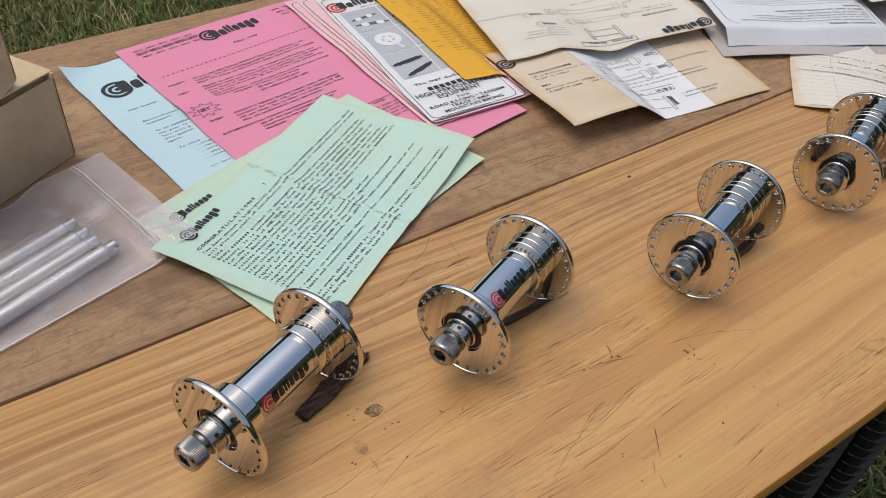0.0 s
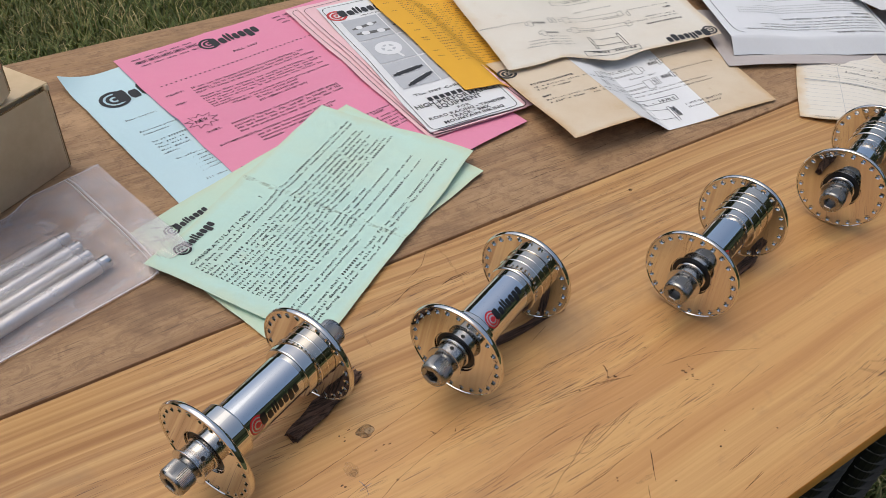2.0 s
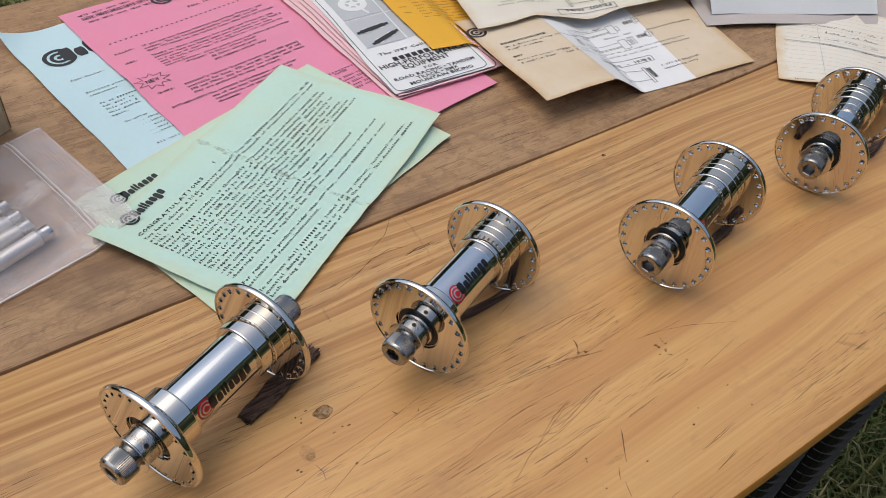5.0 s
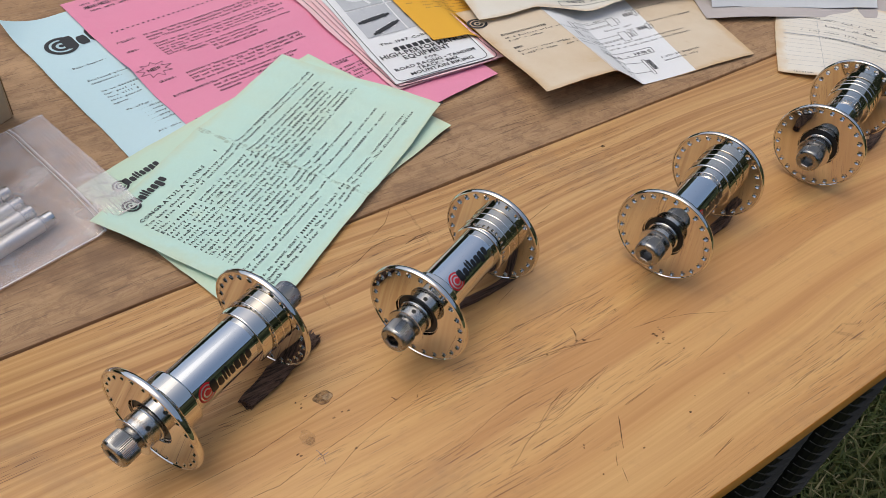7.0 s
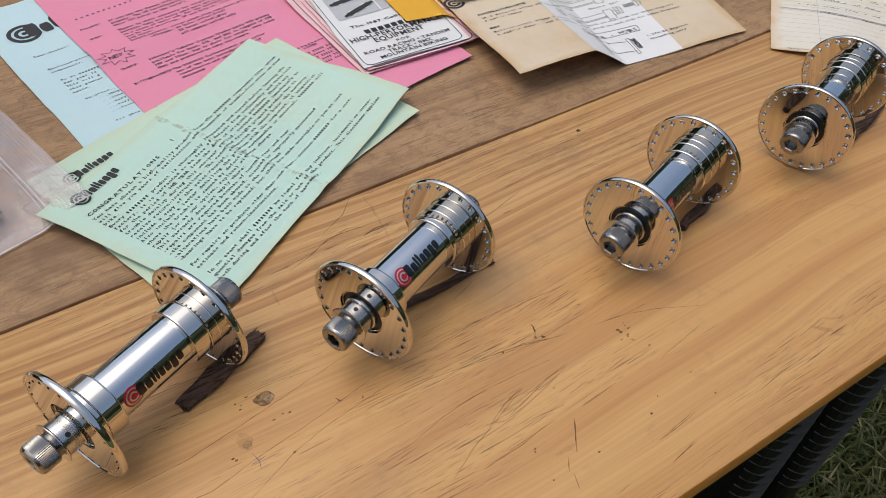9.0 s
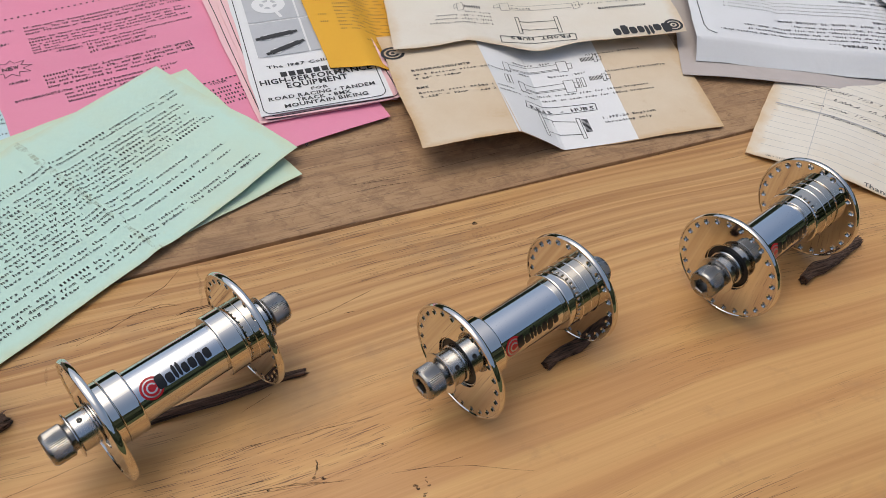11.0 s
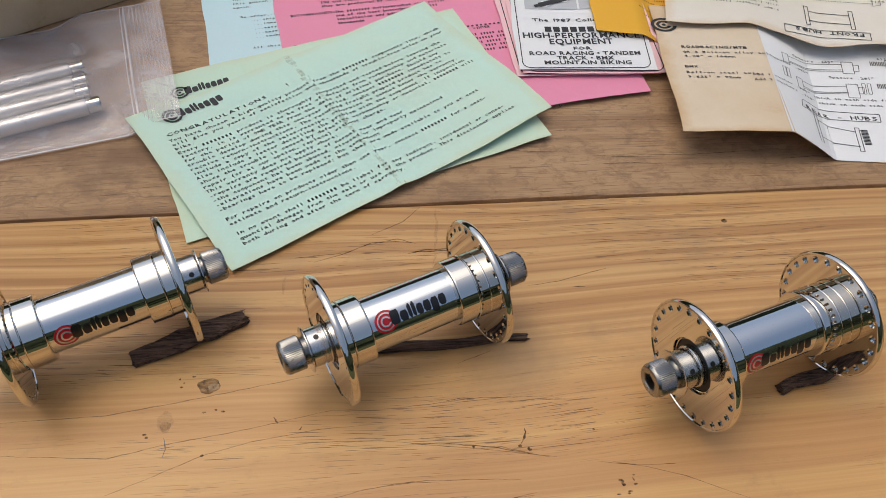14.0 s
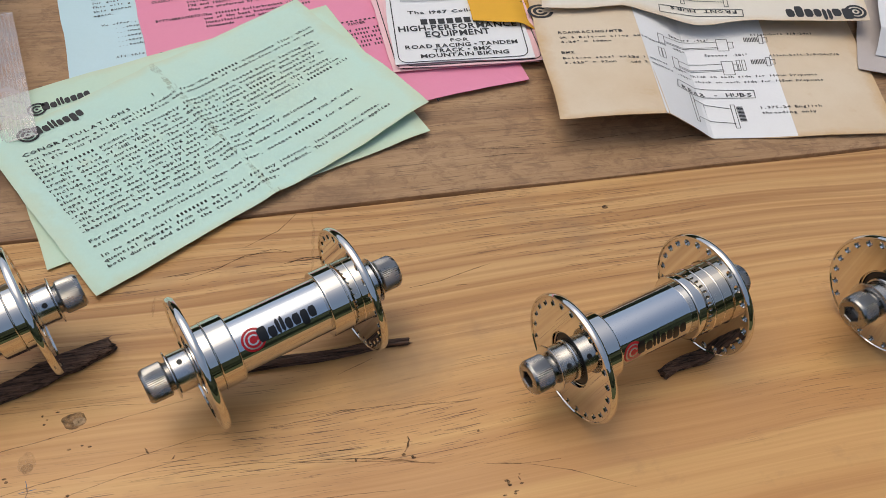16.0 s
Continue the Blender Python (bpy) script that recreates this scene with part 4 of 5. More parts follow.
def cream_sheet():
    s = Sheet((0.297, 0.385), (0.512, 0.335), (0.4725, 0.2020), (0.2655, 0.2400), cream_height, seed=12)

    def q(u, v):
        return tuple(s.at(1 - u, 1 - v))      # the print stands upside down

    d, w = heading(q(0.1, 0.5), q(0.9, 0.5))
    pr, faint = Print(), Print()
    pr.target(q(0.034, 0.055), 0.0068, 3.0)
    pr.wordmark(q(0.046, 0.078), d, 0.044)
    pr.loop([q(0.38, 0.018), q(0.64, 0.018), q(0.64, 0.070), q(0.38, 0.070)], 0.0005)
    pr.text("FRONT HUBS", q(0.395, 0.063), d, 0.0045, 0.0034)
    pr.loop([q(0.42, 0.09), q(0.432, 0.09), q(0.432, 0.23), q(0.42, 0.23)], 0.0005)
    pr.loop([q(0.555, 0.10), q(0.567, 0.10), q(0.567, 0.24), q(0.555, 0.24)], 0.0005)
    pr.line(q(0.432, 0.125), q(0.555, 0.135), 0.0005)
    pr.line(q(0.432, 0.195), q(0.555, 0.205), 0.0005)
    pr.text("ROADRACING/MTB", q(0.10, 0.27), d, 0.0026, 0.0024, True)
    text_block(faint, ["QR & Bolt-on alloy axle", "3.94\" = 100mm"], q(0.10, 0.32), d, 0.0024, 0.0021, 0.0046)
    pr.text("BMX", q(0.10, 0.43), d, 0.0026, 0.0024, True)
    text_block(faint, ["Bolt-on steel axle"], q(0.10, 0.47), d, 0.0024, 0.0021, 0.0046)
    text_block(faint, ["7.00\" diameter flanges", "with 1.375\" diameter", "holes 1.87\" between", "bolt side"], q(0.65, 0.17), d, 0.0021, 0.0019, 0.0044)

    def q2(u, v):
        return q(0.30 + (u - 0.37) * 0.95, 0.28 + (v - 0.2) * 0.62)
    diagram(faint, q2)
    for body, u, v in (("Spacers", 0.50, 0.33), ("Washers", 0.36, 0.42), ("Allen-bolt 3/8-24x7/8", 0.80, 0.46), ("Add 1 washer .055\"", 0.35, 0.56), ("REAR HUBS", 0.45, 0.70)):
        faint.text(body, q(u, v), d, 0.0022, 0.0020)
    pr.loop([q(0.42, 0.655), q(0.60, 0.655), q(0.60, 0.71), q(0.42, 0.71)], 0.0004)
    faint.loop([q(0.44, 0.75), q(0.455, 0.75), q(0.455, 0.90), q(0.44, 0.90)], 0.0004)
    faint.loop([q(0.60, 0.75), q(0.615, 0.75), q(0.615, 0.90), q(0.60, 0.90)], 0.0004)
    faint.line(q(0.455, 0.78), q(0.60, 0.78))
    faint.line(q(0.455, 0.87), q(0.60, 0.87))
    sheet_thing("instruction_sheet", "cream instruction sheet with line drawings, upside down over another", s, CREAM_PAPER, [("printed_text", pr, INK, ""), ("line_drawing", faint, FAINT, "fine line drawing")], nu=64, nv=32,
                shift=lambda u, v: (0, v * (0.004 * math.exp(-((u - 0.25) / 0.09) ** 2) - 0.007 * math.exp(-((u - 0.48) / 0.10) ** 2))))


def folded_leaflet():
    """A white printed leaflet over a larger one toned grey for shadow: its near edge is turned down in a lip."""
    low = Sheet((0.500, 0.262), (0.720, 0.156), (0.668, 0.072), (0.4535, 0.1690), lambda u, v: 0.0030 + 0.0015 * math.sin(u * 7) * v + ripple(u, v, 14, 0.001), seed=14)
    sheet_thing("folded_leaflet", "underside of a large folded leaflet on the brown board, toned grey-brown for its shadow", low, LEAF_SHADED, [], "leaflet")

    def rise(u, v):
        bow = 0.0012 * math.sin(u * 9.0 + 0.6) + ripple(u, v, 15, 0.0010)
        return 0.0148 + bow * min(1.0, (1 - v) / 0.06) - 0.0112 * min(1.0, max(0.0, (v - 0.935) / 0.065)) - 0.0035 * math.exp(-((u - 0.42) / 0.03) ** 2) * (1 - v)

    s = Sheet((0.553, 0.365), (0.712, 0.290), (0.612, 0.112), (0.4705, 0.1805), rise, seed=15)

    def q(u, v):
        return tuple(s.at(1 - u, 1 - v))      # the print stands upside down

    pr, faint = Print(), Print()

    def row(ink, body, u, v, pitch, height, bold=False):
        d, w = heading(q(0.05, v), q(0.95, v))
        ink.text(body, q(u, v), d, pitch, height, bold)

    row(pr, "~~~~~~~~ OFFERS...", 0.05, 0.105, 0.0031, 0.0031, True)
    for k, body in enumerate(("A unique custom hub service at no extra cost to the bicycle shop.", "Call us on our free line, or any special combination of", "hubs, axles and drillings, and we will deliver them into", "the hands of UPS, usually the same day.")):
        row(pr, body, 0.05, 0.132 + 0.024 * k, 0.00205, 0.0023, True)
    row(pr, "HERE'S WHAT WE HAVE TO CHOOSE FROM:", 0.05, 0.236, 0.0026, 0.0026, True)
    rng = random.Random(8)
    v = 0.268
    for head in ("FLANGES", "CENTER SECTIONS", "FRONT AXLES", "REAR AXLES", "SPACERS"):
        row(pr, head, 0.05, v, 0.0026, 0.0026, True)
        for k in range(4):
            v += 0.023
            row(pr if k == 0 else faint, "".join(rng.choice(("~~~ ", "~~~~~ ", "~~ ", "~~~~~~ ")) for _ in range(16))[:66 - 9 * (k == 3)], 0.07, v, 0.0019, 0.0014)
        v += 0.034
    border = [q(0.955, 0.97), q(0.955, 0.14), q(0.940, 0.108), q(0.905, 0.092)]
    pr.loop(border, 0.0006, False)
    pr.line(q(0.022, 0.09), q(0.022, 0.97), 0.0006)
    sheet_thing("folded_leaflet", "white printed leaflet with bold headings, its near edge turned down", s, LEAF_WHITE, [("printed_text", pr, INK, ""), ("small_print", faint, FAINT, "")], "leaflet", nu=48, nv=93)
    t = Sheet((0.660, 0.345), (0.790, 0.270), (0.720, 0.120), (0.632, 0.152), lambda u, v: 0.020 + 0.008 * u + ripple(u, v, 17, 0.002) + 0.008 * max(0, v - 0.7), seed=17)
    sheet_thing("folded_leaflet", "loose crumpled grey leaflet page on top of the white one", t, GREY_PAPER, [], "leaflet")


def lined_invoice():
    s = Sheet((0.548, 0.1760), (0.690, 0.030), (0.592, -0.062), (0.4480, 0.0870),
              lambda u, v: 0.0016 + 0.0045 * math.exp(-((u - 0.22) / 0.14) ** 2) * v - 0.0006 * math.exp(-((u - 0.41) / 0.03) ** 2) + 0.004 * ease((u - 0.7) / 0.3) + ripple(u, v, 19, 0.0008), seed=19)

    def q(u, v):
        return tuple(s.at(u, v))

    d, w = heading(q(0.1, 0.5), q(0.9, 0.5))
    rules, pen = Print(), Print()
    for i in range(17):
        v = 0.90 - i * 0.052
        rules.line(q(0.03, v), q(0.97, v), 0.00028)
    for u in (0.17, 0.62):
        rules.line(q(u, 0.30), q(u, 0.92), 0.0003)
    rules.line(q(0.03, 0.52), q(0.97, 0.52), 0.0012)
    pen.loop([q(0.46, 0.34), q(0.75, 0.34), q(0.75, 0.47), q(0.46, 0.47)], 0.0005)
    rng = random.Random(3)
    for v, u0, u1, h in ((0.30, 0.05, 0.45, 0.004), (0.38, 0.20, 0.42, 0.004), (0.46, 0.10, 0.40, 0.003), (0.54, 0.18, 0.62, 0.0035), (0.61, 0.40, 0.80, 0.0035), (0.36, 0.48, 0.7, 0.003), (0.43, 0.48, 0.66, 0.003)):
        u = u0
        while u < u1:
            a, b = Vector(q(u, v)), Vector(q(u + 0.006 + 0.010 * rng.random(), v))
            up = Vector((-d[1], d[0])) * h * (0.3 + 0.7 * rng.random())
            pen.line(a, b + up, 0.0005)
            if rng.random() < 0.6:
                pen.line(b + up, b, 0.0005)
            u += 0.013 + 0.02 * (rng.random() < 0.2)
    pen.disc((0.5450, -0.0115), 0.0032, 18, 0.7, -0.8)
    pen.text("Thank You !", q(0.345, 0.985), d, 0.0034, 0.0040)
    pen.text("ORIGINAL", q(0.055, 0.985), d, 0.0020, 0.0016)
    sheet_thing("lined_invoice", "yellowed lined invoice sheet with handwriting, lying across both planks", s, LINED_PAPER, [("ruling", rules, RULE, "thin grey rules"), ("handwriting", pen, FAINT, "dark pen strokes")])


GREEN_TEXT = """You have chosen a high-quality product from the ~~~~~~~~ components line, which
will give you years of satisfaction and thousands of trouble-free miles on your
bike.
Every ~~~~~~~~ product is thoroughly inspected and tested before leaving the
factory. It is warranted to be free of defects from workmanship and materials
for the period of ONE YEAR from the date of original purchase. Should any
trouble develop during this one-year period, contact ~~~~~~~~ immediately to
receive return-instructions. The returned freight prepaid product has to
include a copy of the sales-receipt, otherwise we cannot honor the warranty.
Also include a letter detailing the problem with the component. If inspection
shows the trouble is caused by defective workmanship or material, ~~~~~~~~ will
repair (or at our option, replace) without charge.
This warranty does not apply where:
-repairs are required because of normal wear and tear
-the component has been abused, misused or improperly maintained
-alterations have been made to the component
-bearings have to be replaced; but they are made available to you at cost

For repairs on products older than one year, contact ~~~~~~~~ for a cost-
estimate and return-instructions.

In no event shall ~~~~~~~~ be liabel for any indirect, incidental or conse-
quential damages from the sale or use of the product. This disclaimer applies
both during and after the term of warranty.""".split("\n")


def stain_material(name, colour, alpha):
    m, t, b = material(name, 0.75, 0, colour)
    n = noise_at(t, coords(t, (130, 130, 130)), 1.0, 5, 0.7)
    t.links.new(ramp(t, n, (0.40, grey(0)), (0.66, grey(alpha))), b.inputs["Alpha"])
    return m


def green_sheets():
    low = Sheet((-0.057, 0.203), (0.133, 0.270), (0.1775, 0.1490), (-0.018, 0.080), lambda u, v: 0.0032 - 0.0018 * ease((v - 0.5) / 0.5) + 0.0018 * ease((u - 0.8) / 0.2) * ease((v - 0.5) / 0.5), seed=21)
    logo = Print()
    d, _ = heading((-0.0345, 0.1905), (-0.005, 0.2015))
    logo.target((-0.0335, 0.1925), 0.0052, 0.3)
    logo.wordmark((-0.0300, 0.1910), d, 0.027)
    sheet_thing("warranty_sheet", "pale green warranty sheet, mostly under another", low, AGED_GREEN, [("logo", logo, INK, "black target logo")])

    def height(u, v):
        lift = 0.0052 * ease((u - 0.62) / 0.38) * ease((v - 0.15) / 0.85)
        crease = 0.0016 * math.exp(-((u - 0.49) / 0.025) ** 2)
        left = 0.0040 * ease((0.22 - u) / 0.22) * (1 - v)
        return 0.0046 - 0.0022 * ease((v - 0.3) / 0.7) * (1 - u) + lift + crease + left + ripple(u, v, 6, 0.0005)

    top = Sheet((-0.059, 0.1665), (0.1145, 0.2760), (0.1808, 0.1655), (0.0055, 0.0615), height, seed=22)
    pr, logo = Print(), Print()
    # the lines fan slightly, as the sheet rises towards its lifted corner
    first_from, first_to = Vector((-0.0330, 0.1474)), Vector((0.1212, 0.2460))
    last_from, last_way = Vector((0.0105, 0.0768)), Vector((0.1540, 0.0895))
    for i, line in enumerate(GREEN_TEXT):
        f = i / 23.0
        o = first_from.lerp(last_from, f)
        e, w = heading((0, 0), (first_to - first_from).lerp(last_way, f))
        pr.text(line, tuple(o), e, w / 79.0, 0.0021, False)
    d, w = heading(first_from, first_to)
    pr.text("CONGRATULATIONS", (-0.0350, 0.1515), d, 0.00415, 0.0025)
    pr.text("!", (0.0270, 0.1935), d, 0.0040, 0.0028)
    logo.target((-0.0345, 0.1690), 0.0056, 0.55)
    logo.wordmark((-0.0305, 0.1688), d, 0.0285)
    ob = sheet_thing("warranty_sheet", "pale green typed warranty sheet with a crease and a lifted corner", top, GREEN_PAPER, [("typed_text", pr, INK, ""), ("logo", logo, INK, "black target logo")])
    # brown stain along the crease
    crease = Print()
    rng = random.Random(12)

    def q(u, v):
        return tuple(top.at(u, v))
    for i in range(40):
        v0, v1 = i / 40 + 0.002, (i + 1) / 40 - 0.001
        w = 0.004 + 0.012 * rng.random() ** 2
        crease.add([q(0.490 - w, v1), q(0.493 + w, v1), q(0.493 + w, v0), q(0.490 - w, v0)], [(0, 1, 2, 3)], (0, 0), (1, 0))
    part("crease_stain", crease.mesh("crease_stain", stain_material("brown_crease", (0.45, 0.33, 0.16), 0.3), top.z, 0.00016), ob, "brown stain along the crease")


blue_letter()
pink_letter()
brochure(0.0042, ((0.1530, 0.4260), (0.2450, 0.4290), (0.2535, 0.1985), (0.1650, 0.2000)), PALE_PINK, False)
brochure(0.0056, ((0.1630, 0.4230), (0.2550, 0.4260), (0.2600, 0.1985), (0.1690, 0.2000)), PALE_PINK, False)
brochure(0.0070, ((0.1770, 0.4130), (0.2640, 0.4120), (0.2510, 0.2000), (0.1660, 0.2020)), WHITE_PAPER, True)
yellow_list()
tan_sheet()
cream_sheet()
folded_leaflet()
lined_invoice()
green_sheets()


# ---- cardboard boxes ----
def carton(name, label, corner, along, size, z0, lid):
    """A small cardboard box: corner in plan, angle of its long side, (length, depth, height)."""
    l, w, h = size
    ob = thing(name, label, "cardboard box", Matrix.Translation((corner[0], corner[1], z0)) @ pose(0, 0, 0, 0, 0, along), "old cartons in a stack")
    t = 0.0016
    for nm, sz, at in (("side_panel", (l, t, h), (l / 2, t / 2, h / 2)), ("side_panel", (l, t, h), (l / 2, w - t / 2, h / 2)),
                       ("end_panel", (t, w - 2 * t, h), (t / 2, w / 2, h / 2)), ("end_panel", (t, w - 2 * t, h), (l - t / 2, w / 2, h / 2)), ("bottom", (l - 2 * t, w - 2 * t, t), (l / 2, w / 2, t / 2))):
        part(nm, box_mesh(nm, sz, CARD, 0.0006, 2), ob, at=pose(*at))
    edge_mat = paper_material("frayed_card_edge", (0.20, 0.11, 0.05), (0.40, 0.27, 0.13), 0.8, 0.85)
    for sz, at in (((0.0010, 0.0010, h * 0.96), (0.0002, 0.0002, h / 2)), ((0.0010, w * 0.97, 0.0010), (0.0002, w / 2, h - 0.0002)), ((l * 0.97, 0.0010, 0.0010), (l / 2, 0.0002, h - 0.0002))):
        part("worn_edge", box_mesh("worn_edge", sz, edge_mat, 0.0003, 1), ob, "frayed brown edge", at=pose(*at))
    if lid:
        part("lid", box_mesh("lid", (l + 0.001, w + 0.001, t), CARD, 0.0007, 2), ob, "closed cardboard lid with a worn edge", at=pose(l / 2, w / 2, h + 0.0045, 2.0, 0.8, 0))
        part("tuck_flap", box_mesh("tuck_flap", (0.0016, w * 0.92, 0.016), CARD, 0.0006, 2), ob, at=pose(0.0030, w / 2, h - 0.004, 0, 8, 0))
        rng = random.Random(2)
        for y in (0.002, w - 0.002):
            part("tab", box_mesh("tab", (0.007, 0.003, 0.004), CARD, 0.0008, 2), ob, "frayed brown corner of the lid", at=pose(0.001, y, h + 0.001, rng.uniform(-15, 15), rng.uniform(-15, 15), 0))
    return ob


carton("carton", "old cream cardboard carton with stained sides, closed", (-0.0690, 0.2940), 120, (0.100, 0.110, 0.0625), TOP, True)
carton("carton", "smaller worn cream carton stacked on another", (-0.0910, 0.2840), 144, (0.070, 0.085, 0.070), TOP + 0.0705, False)


# ---- plastic bag with four axles ----
def bag_material():
    m, t, b = material("clear_plastic", 0.12, 0, (0.86, 0.80, 0.82))
    out = t.nodes["Material Output"]
    clear = node(t, "ShaderNodeBsdfTransparent", Color=(0.98, 0.96, 0.97, 1))
    gloss = node(t, "ShaderNodeBsdfGlossy", Roughness=0.18)
    haze = node(t, "ShaderNodeBsdfDiffuse", Color=(0.90, 0.86, 0.87, 1))
    n = noise_at(t, coords(t, (35, 60, 60)), 1.0, 4, 0.6, 0.5)
    m1, m2 = t.nodes.new("ShaderNodeMixShader"), t.nodes.new("ShaderNodeMixShader")
    t.links.new(ramp(t, n, (0.35, grey(0.12)), (0.7, grey(0.33))), m1.inputs[0])
    t.links.new(clear.outputs[0], m1.inputs[1])
    t.links.new(haze.outputs[0], m1.inputs[2])
    fr = node(t, "ShaderNodeFresnel", IOR=1.38)
    t.links.new(fr.outputs[0], m2.inputs[0])
    t.links.new(m1.outputs[0], m2.inputs[1])
    t.links.new(gloss.outputs[0], m2.inputs[2])
    t.links.new(m2.outputs[0], out.inputs[0])
    bm = node(t, "ShaderNodeBump", Strength=0.35, Distance=0.002)
    t.links.new(n, bm.inputs["Height"])
    t.links.new(bm.outputs[0], gloss.inputs["Normal"])
    return m


ROD_END = [(-0.0755, 0.1825), (-0.0835, 0.1925), (-0.0865, 0.2025), (-0.0905, 0.2145)]
ROD_DIR = Vector((0.934, 0.357))


def axle_rod(end, r):
    ob = thing("axle_rod", "dull silver alloy axle tube inside the plastic bag", "axle tube", Matrix.Translation((end[0], end[1], TOP + r + 0.0010)) @ pose(0, 0, 0, 0, 0, math.degrees(math.atan2(ROD_DIR.y, ROD_DIR.x))), "axle tubes in the bag")
    k = 0.001
    part("tube", revolve("tube", [(-95 * k, 0.2 * k), (-95 * k, r * 0.9), (-94.5 * k, r), (-8.2 * k, r), (-7.6 * k, r * 0.95), (-7.6 * k, 0.2 * k)], ALLOY_ROD, 40), ob)
    part("turned_end", revolve("turned_end", [(-7.8 * k, 0.4 * r), (-7.8 * k, r * 0.93), (-0.5 * k, r * 0.93), (0, r * 0.85), (0, r * 0.5), (-4 * k, r * 0.45)], BRIGHT_STEEL, 40), ob, "bright turned end with a bore")
    return ob


for e in ROD_END:
    axle_rod(e, 0.0047)


def plastic_bag():
    mat = bag_material()
    a, b, c, d = (Vector(p) for p in ((-0.0545, 0.2755), (-0.0290, 0.1670), (-0.1650, 0.1320), (-0.2020, 0.2330)))
    e = ROD_DIR
    side = Vector((-e.y, e.x))
    mid = (Vector(ROD_END[1]) + Vector(ROD_END[2])) / 2

    def cover(p):
        """How much the film is held up by the tubes."""
        w = p - mid
        s, q = w.dot(e), w.dot(side)
        return ease((0.018 - s) / 0.03) * ease((0.036 - abs(q)) / 0.018)

    def over_green(p):
        w = p - Vector((-0.059, 0.1665))
        return ease((w.dot(Vector((0.85, 0.53))) + 0.004) / 0.02)

    def film(top):
        verts, faces, n, m = [], [], 70, 46
        for i in range(n + 1):
            for j in range(m + 1):
                u, v = i / n, j / m
                p = a * (1 - u) * (1 - v) + b * (1 - u) * v + c * u * v + d * u * (1 - v)
                edge = ease(min(u, v, 1 - v) / 0.10)
                wr = 0.0012 * noise.noise(Vector((p.x * 45, p.y * 30, 2.0))) + 0.0004 * noise.noise(Vector((p.x * 100, p.y * 120, 7.0)))
                z = 0.0007 + 0.0070 * over_green(p)
                crumple = ease((0.20 - u) / 0.12) * 0.0026 * abs(noise.noise(Vector((p.x * 62 + p.y * 30, p.y * 58, 4.0))))
                if top:
                    z += crumple + 0.0005 + edge * (0.0105 * cover(p) + 0.0016 + wr)
                verts.append((p.x, p.y, TOP + max(z, 0.0006)))
        for i in range(n):
            for j in range(m):
                k = i * (m + 1) + j
                faces.append((k, k + m + 1, k + m + 2, k + 1))
        me = bpy.data.meshes.new("film")
        me.from_pydata(verts, [], faces)
        me.shade_smooth()
        me.materials.append(mat)
        return me

    bag = thing("plastic_bag", "clear plastic zip bag, wrinkled, holding four alloy tubes", "plastic bag")
    for ob in (part("front_film", film(True), bag), part("back_film", film(False), bag)):
        ob.visible_shadow = False
    zipm, t, bs = material("zip_strip", 0.25, 0, (0.90, 0.86, 0.88))
    bs.inputs["Alpha"].default_value = 0.55
    for s, w, hgt in ((0.150, 0.0016, 0.0011), (0.165, 0.0009, 0.0008)):
        pts = []
        for i in range(31):
            v = i / 30
            p = (a * (1 - v) + b * v) + (d - a).normalized() * (s * 0.150)
            pts.append((p, 0.0007 + 0.0070 * over_green(p) + 0.0026 * ease(min(v, 1 - v) / 0.1)))
        verts, faces = [], []
        nrm = (d - a).normalized()
        for p, z in pts:
            for dx, dz in ((-w / 2, 0), (-w / 4, hgt), (w / 4, hgt), (w / 2, 0)):
                q = p + nrm * dx
                verts.append((q.x, q.y, TOP + z + dz))
        for i in range(30):
            for j in range(3):
                q = i * 4 + j
                faces.append((q, q + 1, q + 5, q + 4))
        part("zip_strip", mesh_of("zip_strip", verts, faces, zipm, 40), bag, "pale raised zip strip")
    ribs = Print()
    dn, ln = heading(a, b)
    for k in range(9):
        o = a + (d - a).normalized() * (0.0025 + 0.0021 * k)
        ribs.bar(o, dn, 0.002, -0.00018, ln - 0.002, 0.00018)
    ribm, t, bs = material("film_ribs", 0.25, 0, (0.92, 0.88, 0.90))
    bs.inputs["Alpha"].default_value = 0.32
    for p0, p1 in ((a, d), (b, c)):
        seam = Print()
        seam.line(p0 + (mid - (p0 + p1) / 2).normalized() * 0.0005, p1 + (mid - (p0 + p1) / 2).normalized() * 0.0005, 0.0008)
        part("side_seam", seam.mesh("side_seam", zipm, lambda x, y: TOP + 0.0012 + 0.0070 * over_green(Vector((x, y))), 0.0004), bag, "pale welded side seam")
    part("grip_ribs", ribs.mesh("grip_ribs", ribm, lambda x, y: TOP + 0.0028 + 0.0070 * over_green(Vector((x, y))), 0.0004), bag, "fine parallel grip lines near the opening")


plastic_bag()


